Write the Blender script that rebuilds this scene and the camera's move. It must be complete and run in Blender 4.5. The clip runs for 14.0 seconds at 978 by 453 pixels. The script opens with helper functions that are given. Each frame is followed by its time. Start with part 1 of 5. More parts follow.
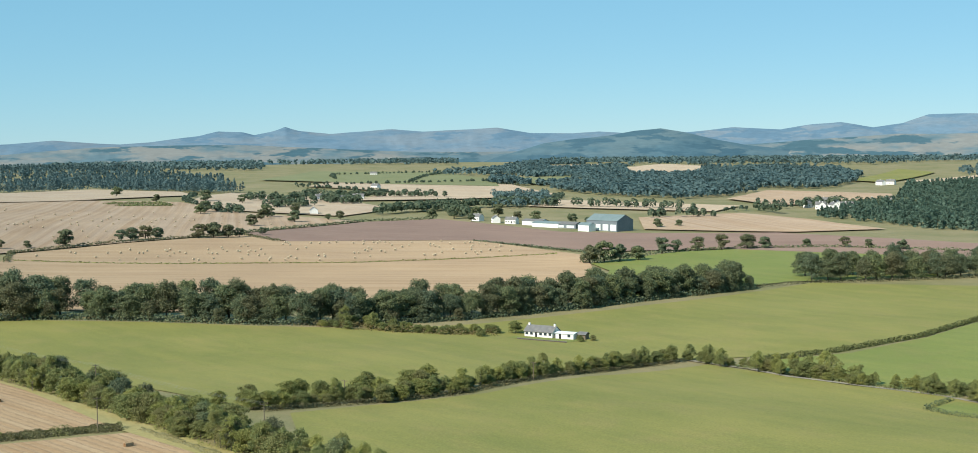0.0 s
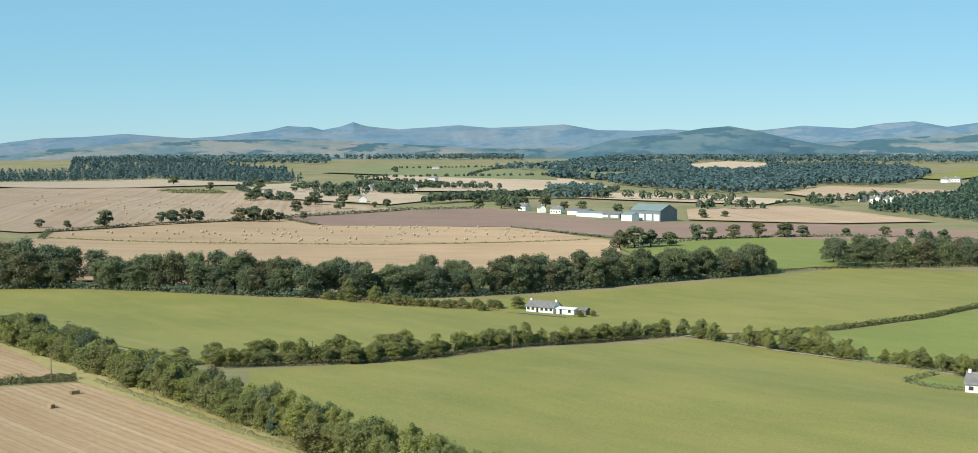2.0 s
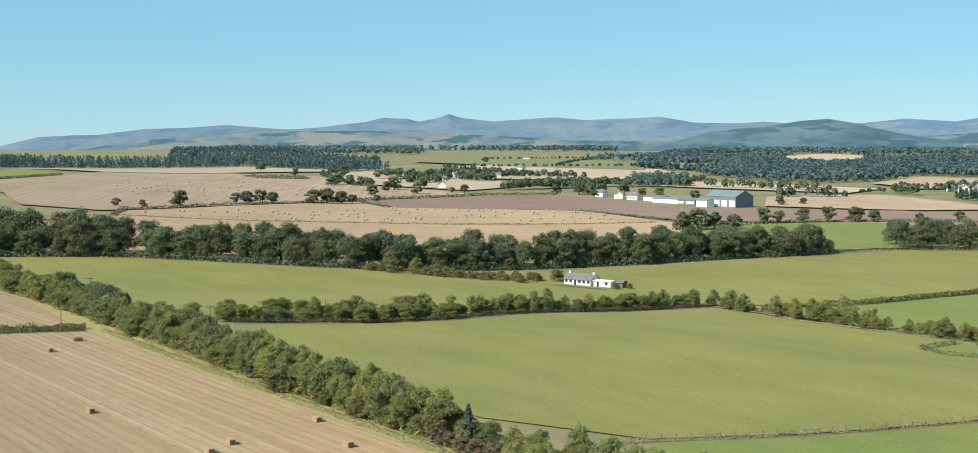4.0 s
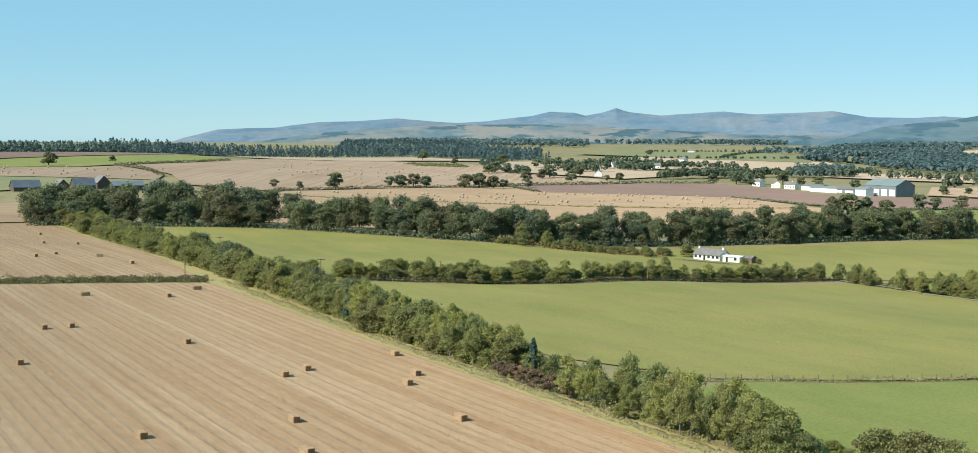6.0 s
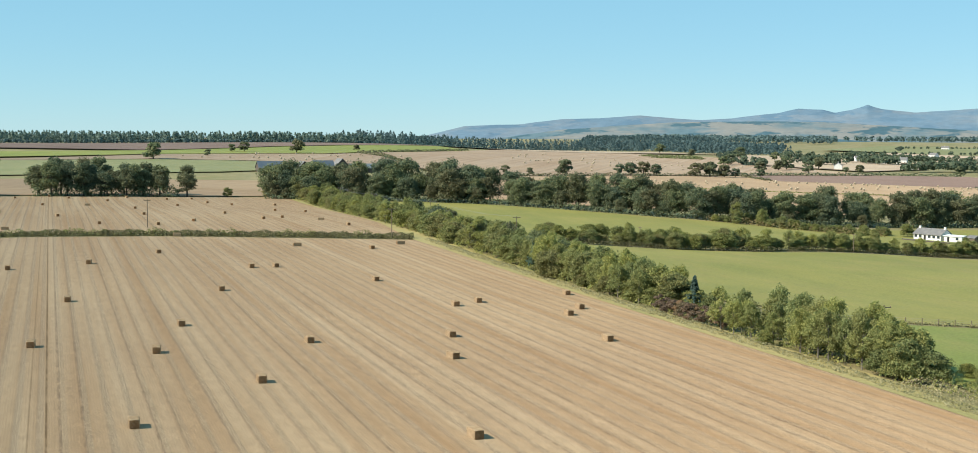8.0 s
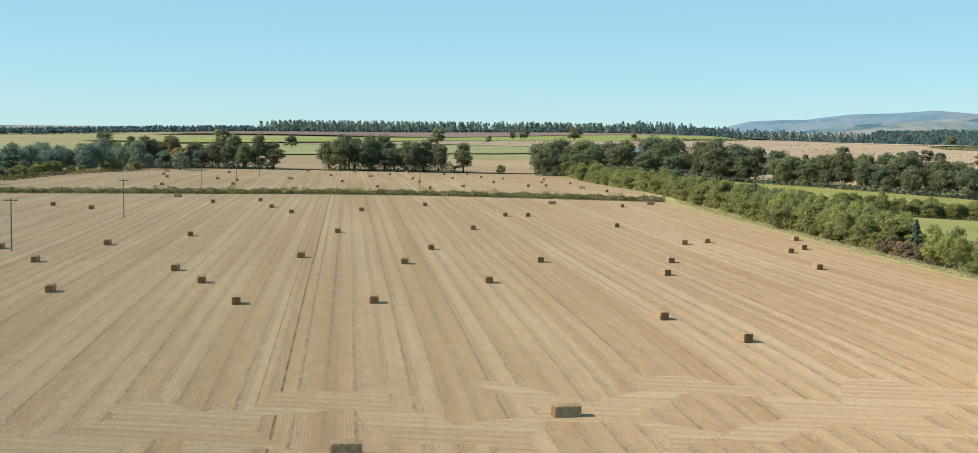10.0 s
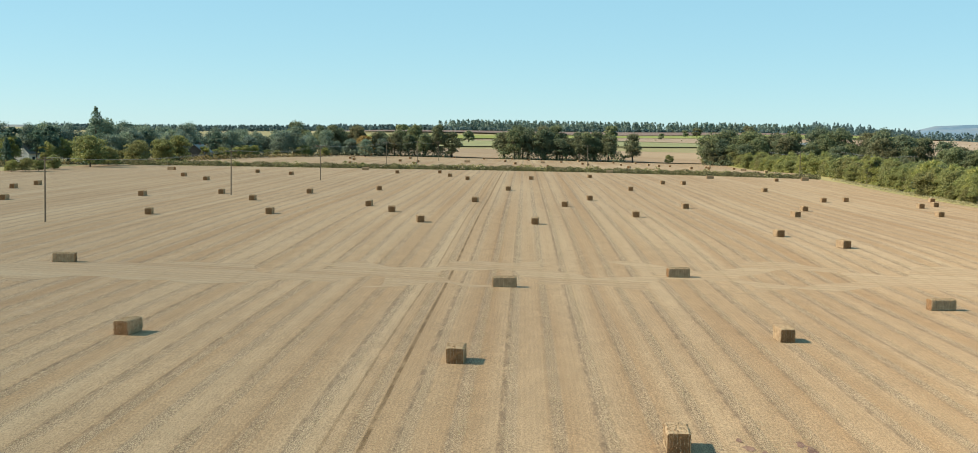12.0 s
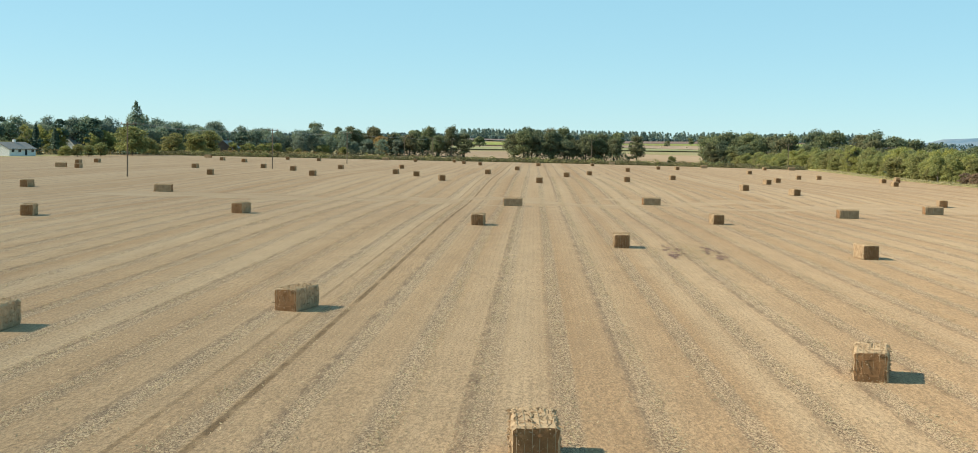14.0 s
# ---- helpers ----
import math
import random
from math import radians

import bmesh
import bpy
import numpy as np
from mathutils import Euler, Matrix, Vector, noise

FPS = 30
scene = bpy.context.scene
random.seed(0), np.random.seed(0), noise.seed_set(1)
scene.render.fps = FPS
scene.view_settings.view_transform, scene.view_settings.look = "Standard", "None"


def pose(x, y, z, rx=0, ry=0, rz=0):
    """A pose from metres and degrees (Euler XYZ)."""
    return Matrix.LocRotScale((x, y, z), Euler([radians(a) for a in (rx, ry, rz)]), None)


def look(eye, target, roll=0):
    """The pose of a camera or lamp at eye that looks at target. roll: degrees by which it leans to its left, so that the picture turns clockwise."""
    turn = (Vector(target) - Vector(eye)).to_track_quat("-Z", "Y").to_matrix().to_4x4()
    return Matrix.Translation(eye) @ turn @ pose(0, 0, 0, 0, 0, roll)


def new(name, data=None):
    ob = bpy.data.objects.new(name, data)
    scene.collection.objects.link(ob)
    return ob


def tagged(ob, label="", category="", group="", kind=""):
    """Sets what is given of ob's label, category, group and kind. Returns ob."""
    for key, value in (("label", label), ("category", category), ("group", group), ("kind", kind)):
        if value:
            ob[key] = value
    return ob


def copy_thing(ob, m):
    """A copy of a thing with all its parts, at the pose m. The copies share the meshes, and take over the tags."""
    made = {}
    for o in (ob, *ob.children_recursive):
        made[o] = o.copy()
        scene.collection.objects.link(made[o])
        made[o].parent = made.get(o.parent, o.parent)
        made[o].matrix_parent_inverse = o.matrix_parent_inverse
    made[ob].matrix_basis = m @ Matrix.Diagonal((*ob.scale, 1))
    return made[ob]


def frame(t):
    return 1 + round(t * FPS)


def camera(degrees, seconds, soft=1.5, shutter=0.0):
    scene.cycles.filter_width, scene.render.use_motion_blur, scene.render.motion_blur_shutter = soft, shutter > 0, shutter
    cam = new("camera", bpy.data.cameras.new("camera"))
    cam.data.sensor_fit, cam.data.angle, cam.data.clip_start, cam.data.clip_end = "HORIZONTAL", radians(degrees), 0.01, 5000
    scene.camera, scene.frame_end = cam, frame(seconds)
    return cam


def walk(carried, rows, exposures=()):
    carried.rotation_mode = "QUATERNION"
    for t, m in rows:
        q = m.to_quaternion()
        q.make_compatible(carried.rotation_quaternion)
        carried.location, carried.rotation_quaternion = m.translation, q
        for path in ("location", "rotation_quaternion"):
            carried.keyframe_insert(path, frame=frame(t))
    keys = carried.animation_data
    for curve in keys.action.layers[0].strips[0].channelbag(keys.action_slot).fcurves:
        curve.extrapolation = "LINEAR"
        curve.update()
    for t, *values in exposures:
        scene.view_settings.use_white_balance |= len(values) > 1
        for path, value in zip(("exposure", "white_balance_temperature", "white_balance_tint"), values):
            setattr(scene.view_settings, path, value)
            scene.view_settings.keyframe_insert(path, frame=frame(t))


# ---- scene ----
cam = camera(40.0, 14.0, 0.85)
PATH = [
    (0, (-7.12, 54.395, 70.5), (-5.159, 54.77, 70.377), -0.56),
    (0.5, (-4.859, 46.58, 67.577), (-2.903, 46.982, 67.454), -0.44),
    (1, (-2.694, 39.038, 64.749), (-0.744, 39.467, 64.626), -0.31),
    (1.5, (-0.699, 31.762, 62.076), (1.244, 32.218, 61.954), -0.22),
    (2, (1.044, 24.659, 59.385), (2.98, 25.142, 59.262), -0.09),
    (4.5, (5.538, -7.455, 47.629), (7.412, -6.771, 47.496), 0.16),
    (5, (5.546, -12.089, 45.26), (7.396, -11.341, 45.125), 0.23),
    (5.5, (5.25, -16.597, 42.837), (7.075, -15.79, 42.701), 0.29),
    (6, (4.926, -21.094, 40.55), (6.725, -20.231, 40.413), 0.34),
    (6.5, (4.518, -25.48, 38.124), (6.286, -24.555, 37.987), 0.41),
    (7, (4.22, -29.729, 35.554), (5.945, -28.726, 35.416), 0.39),
    (7.5, (3.739, -34.117, 33.013), (5.411, -33.028, 32.875), 0.42),
    (8, (2.638, -38.625, 30.667), (4.25, -37.45, 30.527), 0.5),
    (8.5, (1.083, -43.367, 28.337), (2.629, -42.108, 28.196), 0.57),
    (9, (-0.893, -48.389, 26.078), (0.585, -47.049, 25.935), 0.58),
    (11.5, (-18.621, -78.382, 15.424), (-17.47, -76.753, 15.276), 0.88),
    (12, (-23.354, -85.354, 13.535), (-22.229, -83.706, 13.392), 0.9),
    (12.5, (-28.279, -92.5, 11.707), (-27.164, -90.845, 11.571), 0.95),
    (13, (-33.201, -99.712, 9.858), (-32.088, -98.056, 9.73), 1.06),
    (13.5, (-38.063, -106.808, 8.149), (-36.95, -105.151, 8.026), 1.08),
    (14, (-42.93, -113.923, 6.601), (-41.817, -112.266, 6.478), 1.1),
]
walk(cam, [(t, look(eye, target, roll)) for t, eye, target, roll in PATH],
     [(0, 0.46, 6200, 8), (5, 0.58, 6350, 9.5), (9, 0.70, 6600, 10.5), (11.5, 0.79, 6950, 12), (14, 0.85, 7050, 12)])

# ---- world, sun ----
SUN = Vector((-0.65, 0.45, 0.61)).normalized()
world = bpy.data.worlds.new("sky")
scene.world = world
world.use_nodes = True
wn = world.node_tree
sky = wn.nodes.new("ShaderNodeTexSky")
sky.sky_type, sky.sun_disc = "NISHITA", False
sky.sun_elevation = math.asin(SUN.z)
sky.sun_rotation = math.atan2(SUN.x, SUN.y)
sky.altitude = 2500
sky.air_density, sky.dust_density, sky.ozone_density = 1.0, 0.0, 2.0
wn.links.new(sky.outputs[0], wn.nodes["Background"].inputs[0])
wn.nodes["Background"].inputs[1].default_value = 0.029
veil = wn.nodes.new("ShaderNodeBackground")
veil.inputs[0].default_value, veil.inputs[1].default_value = (0.21, 0.525, 0.675, 1), 0.50
both = wn.nodes.new("ShaderNodeAddShader")
wn.links.new(wn.nodes["Background"].outputs[0], both.inputs[0])
wn.links.new(veil.outputs[0], both.inputs[1])
wn.links.new(both.outputs[0], wn.nodes["World Output"].inputs["Surface"])
sun_data = bpy.data.lights.new("sun", "SUN")
sun_data.energy, sun_data.angle, sun_data.color = 4.9, radians(0.53), (1.0, 0.92, 0.77)
sun = new("sun", sun_data)
sun.matrix_world = look(SUN * 100, (0, 0, 0))


# ---- materials ----
class Nodes:
    """A small wrapper for node trees."""

    def __init__(self, name):
        self.m = bpy.data.materials.new(name)
        self.m.use_nodes = True
        self.t = self.m.node_tree
        self.p = self.t.nodes["Principled BSDF"]

    def add(self, kind, **inputs):
        n = self.t.nodes.new(kind)
        for k, v in inputs.items():
            n.inputs[k.replace("_", " ")].default_value = v
        return n

    def link(self, a, b):
        self.t.links.new(a, b)

    def coords(self, turn=0.0, scale=(1, 1, 1)):
        c = self.t.nodes.new("ShaderNodeTexCoord")
        mp = self.t.nodes.new("ShaderNodeMapping")
        mp.vector_type = "POINT"
        r = self.t.nodes.new("ShaderNodeVectorRotate")
        r.rotation_type = "Z_AXIS"
        r.inputs["Angle"].default_value = turn
        self.link(c.outputs["Object"], r.inputs["Vector"])
        self.link(r.outputs[0], mp.inputs["Vector"])
        mp.inputs["Scale"].default_value = scale
        return mp.outputs[0]

    def noise(self, vec, scale, detail=3.0, rough=0.55):
        n = self.add("ShaderNodeTexNoise", Scale=scale, Detail=detail, Roughness=rough)
        if vec is not None:
            self.link(vec, n.inputs["Vector"])
        return n.outputs["Fac"]

    def ramp(self, fac, stops):
        n = self.t.nodes.new("ShaderNodeValToRGB")
        e = n.color_ramp.elements
        while len(e) < len(stops):
            e.new(0.5)
        for el, (pos, col) in zip(e, stops):
            el.position = pos
            el.color = (*col, 1) if len(col) == 3 else col
        self.link(fac, n.inputs[0])
        return n.outputs[0]

    def mix(self, a, b, fac, mode="MIX"):
        n = self.t.nodes.new("ShaderNodeMix")
        n.data_type, n.blend_type = "RGBA", mode
        for sock, v in ((n.inputs[0], fac), (n.inputs[6], a), (n.inputs[7], b)):
            if hasattr(v, "is_linked"):
                self.link(v, sock)
            else:
                sock.default_value = (*v, 1) if isinstance(v, tuple) else v
        return n.outputs[2]

    def bump(self, fac, strength, dist):
        n = self.add("ShaderNodeBump", Strength=strength, Distance=dist)
        self.link(fac, n.inputs["Height"])
        self.link(n.outputs[0], self.p.inputs["Normal"])

    def done(self, col, rough=0.9, metal=0.0, spec=0.2):
        if hasattr(col, "is_linked"):
            self.link(col, self.p.inputs["Base Color"])
        else:
            self.p.inputs["Base Color"].default_value = (*col, 1)
        self.p.inputs["Roughness"].default_value = rough
        self.p.inputs["Diffuse Roughness"].default_value = 1.0 if 0.82 < rough < 0.98 else 0.0
        self.p.inputs["Metallic"].default_value = metal
        self.p.inputs["Specular IOR Level"].default_value = spec
        return self.m


def grey(v):
    return (v, v, v)


def blotched(name, a, b, big=0.02, fine=1.0, rough=0.9, spec=0.2, bump=0.0, metal=0.0):
    """Two colours mixed at a large and a fine scale."""
    n = Nodes(name)
    v = n.coords()
    f = n.noise(v, big, 4.0)
    g = n.noise(v, fine, 4.0, 0.65)
    base = n.mix(a, b, n.ramp(f, [(0.35, grey(0)), (0.65, grey(1))]))
    col = n.mix(base, n.ramp(g, [(0.3, grey(0.72)), (0.7, grey(1.25))]), 0.55, "MULTIPLY")
    if bump:
        n.bump(g, bump, 0.05)
    return n.done(col, rough, metal, spec)


def stubble(name, pale, gold, earth, turn, period=2.6, strength=1.0):
    """Cut corn in bands along the way the combine went."""
    n = Nodes(name)
    long = n.coords(turn, (1.0, 0.012, 1.0))
    even = n.coords(turn)
    bands = n.noise(long, 0.16, 2.0)
    col = n.mix(pale, gold, n.ramp(bands, [(0.36, grey(0)), (0.64, grey(1))]))
    mid = n.noise(long, 0.55, 2.0)
    col = n.mix(col, n.ramp(mid, [(0.3, grey(0.8)), (0.7, grey(1.16))]), 0.6 * strength, "MULTIPLY")
    w = n.add("ShaderNodeTexWave", Scale=math.pi * 2 / (20 * period), Distortion=1.1, Detail=1.0)
    w.inputs["Detail Scale"].default_value = 0.6
    w.wave_type, w.bands_direction = "BANDS", "X"
    n.link(long, w.inputs["Vector"])
    flecks = n.noise(n.coords(turn, (1.0, 0.22, 1.0)), 2.2, 4.0, 0.7)
    patch = n.noise(long, 0.05, 2.0)
    thick = n.mix(n.ramp(w.outputs["Fac"], [(0.78, grey(0)), (0.97, grey(1))]), n.ramp(flecks, [(0.4, grey(0)), (0.56, grey(1))]), 1.0, "MULTIPLY")
    thick = n.mix(thick, n.ramp(patch, [(0.4, grey(0.25)), (0.6, grey(1))]), 1.0, "MULTIPLY")
    col = n.mix(col, earth, n.mix(grey(0), thick, 0.7 * strength))
    loose = n.mix(n.ramp(w.outputs["Fac"], [(0.0, grey(1)), (0.2, grey(0))]), n.ramp(flecks, [(0.42, grey(0)), (0.58, grey(1))]), 1.0, "MULTIPLY")
    col = n.mix(col, tuple(min(1, c * 1.3) for c in pale), n.mix(grey(0), loose, 0.7 * strength))
    big = n.noise(even, 0.012, 3.0)
    col = n.mix(col, n.ramp(big, [(0.3, (0.88, 0.86, 0.86)), (0.7, (1.1, 1.1, 1.08))]), 0.8, "MULTIPLY")
    fine = n.noise(n.coords(turn, (1.0, 0.45, 1.0)), 6.0, 5.0, 0.8)
    col = n.mix(col, n.ramp(fine, [(0.3, grey(0.62)), (0.7, grey(1.38))]), 0.75, "MULTIPLY")
    n.bump(fine, 0.5, 0.06)
    return n.done(col, 0.85)


def cut_rows(name, pale, gold, earth, straw, turn, period, phase, ruts=()):
    """Stubble seen from near: drilled rows, wide bands and the broken straw that the combine dropped."""
    n = Nodes(name)
    long = n.coords(turn, (1.0, 0.012, 1.0))
    even = n.coords(turn)
    streaky = n.coords(turn, (1.0, 0.3, 1.0))
    band = n.noise(long, 0.3, 2.0)
    col = n.mix(pale, gold, n.ramp(band, [(0.31, grey(0)), (0.69, grey(1))]))
    w = n.add("ShaderNodeTexWave", Scale=math.pi * 2 / (20 * period), Distortion=0.5, Detail=2.0)
    w.inputs["Detail Scale"].default_value = 1.5
    w.inputs["Phase Offset"].default_value = phase
    w.wave_type, w.bands_direction = "BANDS", "X"
    n.link(long, w.inputs["Vector"])
    which = n.ramp(n.noise(n.coords(turn, (1.0, 0.004, 1.0)), 0.41, 1.0), [(0.36, grey(0.6)), (0.6, grey(1))])
    bits = n.noise(n.coords(turn, (1.0, 0.7, 1.0)), 17.0, 5.0, 0.85)
    strip_ = n.mix(n.ramp(w.outputs["Fac"], [(0.72, grey(0)), (0.86, grey(1))]), which, 1.0, "MULTIPLY")
    dark = n.mix(strip_, n.ramp(bits, [(0.45, grey(1)), (0.51, grey(0))]), 1.0, "MULTIPLY")
    light = n.mix(strip_, n.ramp(bits, [(0.47, grey(0)), (0.57, grey(1))]), 1.0, "MULTIPLY")
    col = n.mix(col, earth, n.mix(grey(0), dark, 1.0))
    col = n.mix(col, straw, n.mix(grey(0), light, 0.7))
    edge = n.add("ShaderNodeTexWave", Scale=math.pi * 2 / (20 * period), Distortion=0.5, Detail=2.0)
    edge.inputs["Detail Scale"].default_value = 1.5
    edge.inputs["Phase Offset"].default_value = phase + 0.95
    edge.wave_type, edge.bands_direction = "BANDS", "X"
    n.link(long, edge.inputs["Vector"])
    furrow = n.mix(n.ramp(edge.outputs["Fac"], [(0.925, grey(0)), (0.98, grey(1))]), n.ramp(n.noise(n.coords(turn, (1.0, 0.22, 1.0)), 2.2, 5.0, 0.85), [(0.42, grey(0)), (0.58, grey(1))]), 1.0, "MULTIPLY")
    furrow = n.mix(furrow, n.ramp(n.noise(n.coords(turn, (1.0, 0.002, 1.0)), 0.33, 1.0), [(0.40, grey(0.25)), (0.58, grey(1))]), 1.0, "MULTIPLY")
    col = n.mix(col, earth, n.mix(grey(0), furrow, 0.6))
    axis = n.t.nodes.new("ShaderNodeSeparateXYZ")
    n.link(even, axis.inputs[0])
    for v0, half, deep in ruts:
        off = n.t.nodes.new("ShaderNodeMath")
        off.operation = "COMPARE"
        wob = n.t.nodes.new("ShaderNodeMath")
        wob.operation = "MULTIPLY_ADD"
        n.link(bits, wob.inputs[0])
        wob.inputs[1].default_value = 0.45
        n.link(axis.outputs["X"], wob.inputs[2])
        n.link(wob.outputs[0], off.inputs[0])
        off.inputs[1].default_value, off.inputs[2].default_value = v0 + 0.225, half
        torn = n.mix(off.outputs[0], n.ramp(n.noise(streaky, 1.3, 3.0), [(0.3, grey(0.35)), (0.55, grey(1))]), 1.0, "MULTIPLY")
        col = n.mix(col, (0.13, 0.078, 0.035), n.mix(grey(0), torn, deep))
    drill = n.add("ShaderNodeTexWave", Scale=math.pi * 2 / (20 * 0.3), Distortion=1.2, Detail=2.0)
    drill.wave_type, drill.bands_direction = "BANDS", "X"
    n.link(streaky, drill.inputs["Vector"])
    col = n.mix(col, n.ramp(drill.outputs["Fac"], [(0.0, grey(0.86)), (1.0, grey(1.1))]), 0.3, "MULTIPLY")
    mid = n.noise(streaky, 0.9, 4.0, 0.7)
    col = n.mix(col, n.ramp(mid, [(0.3, grey(0.86)), (0.7, grey(1.12))]), 0.8, "MULTIPLY")
    big = n.noise(even, 0.012, 3.0)
    col = n.mix(col, n.ramp(big, [(0.3, (0.9, 0.87, 0.86)), (0.7, (1.08, 1.08, 1.07))]), 0.8, "MULTIPLY")
    fine = n.noise(streaky, 14.0, 5.0, 0.85)
    col = n.mix(col, n.ramp(fine, [(0.33, grey(0.35)), (0.67, grey(1.65))]), 0.8, "MULTIPLY")
    n.bump(fine, 0.6, 0.05)
    return n.done(col, 0.85)


def grass(name, a, b, tint=(0.26, 0.22, 0.09)):
    n = Nodes(name)
    v = n.coords()
    col = n.mix(a, b, n.ramp(n.noise(v, 0.012, 4.0), [(0.35, grey(0)), (0.65, grey(1))]))
    col = n.mix(col, tint, n.mix(grey(0), n.ramp(n.noise(v, 0.06, 5.0, 0.7), [(0.48, grey(0)), (0.70, grey(1))]), 0.5))
    wet = n.noise(n.coords(0.7, (1.0, 0.25, 1.0)), 0.09, 5.0, 0.7)
    col = n.mix(col, n.ramp(wet, [(0.35, (0.86, 0.9, 0.9)), (0.65, (1.1, 1.06, 1.05))]), 0.8, "MULTIPLY")
    g = n.noise(v, 1.6, 4.0, 0.75)
    col = n.mix(col, n.ramp(g, [(0.3, grey(0.7)), (0.7, grey(1.28))]), 0.7, "MULTIPLY")
    n.bump(g, 0.4, 0.1)
    return n.done(col, 0.8)


def leafy(name, a, b, c, spread=0.5):
    """Foliage: leaf clumps vary one by one, and plants vary as wholes."""
    n = Nodes(name)
    info = n.t.nodes.new("ShaderNodeObjectInfo")
    geo = n.t.nodes.new("ShaderNodeNewGeometry")
    col = n.mix(a, b, n.ramp(geo.outputs["Random Per Island"], [(0.1, grey(0)), (0.9, grey(1))]))
    col = n.mix(col, c, n.mix(grey(0), n.ramp(info.outputs["Random"], [(0.55, grey(0)), (1.0, grey(1))]), spread))
    col = n.mix(col, n.ramp(info.outputs["Random"], [(0.0, (0.78, 0.84, 0.95)), (0.25, (1.0, 1.0, 1.0)), (0.45, (1.3, 1.22, 1.0)), (0.7, (0.85, 0.9, 0.9))]), 0.8, "MULTIPLY")
    v = n.coords()
    col = n.mix(col, n.ramp(n.noise(v, 0.35, 3.0), [(0.3, grey(0.7)), (0.7, grey(1.3))]), 0.7, "MULTIPLY")
    m = n.done(col, 0.65, 0.0, 0.25)
    tr = n.add("ShaderNodeBsdfTranslucent")
    n.link(col, tr.inputs["Color"])
    mx = n.add("ShaderNodeMixShader", Fac=0.4)
    n.link(n.p.outputs[0], mx.inputs[1])
    n.link(tr.outputs[0], mx.inputs[2])
    n.link(mx.outputs[0], n.t.nodes["Material Output"].inputs["Surface"])
    return m


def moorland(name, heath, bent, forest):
    """Far slopes: heather, pale bent grass and blocks of forest in long patches. Blue distance haze is mixed into the
    colours.
    """
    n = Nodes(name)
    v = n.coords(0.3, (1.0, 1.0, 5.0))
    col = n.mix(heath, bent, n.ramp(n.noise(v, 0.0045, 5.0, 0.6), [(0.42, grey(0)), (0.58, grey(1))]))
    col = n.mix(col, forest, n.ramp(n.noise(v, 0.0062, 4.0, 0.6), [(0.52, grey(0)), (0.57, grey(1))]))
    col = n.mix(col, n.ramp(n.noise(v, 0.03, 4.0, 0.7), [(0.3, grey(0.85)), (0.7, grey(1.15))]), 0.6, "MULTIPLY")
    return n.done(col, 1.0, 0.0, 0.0)


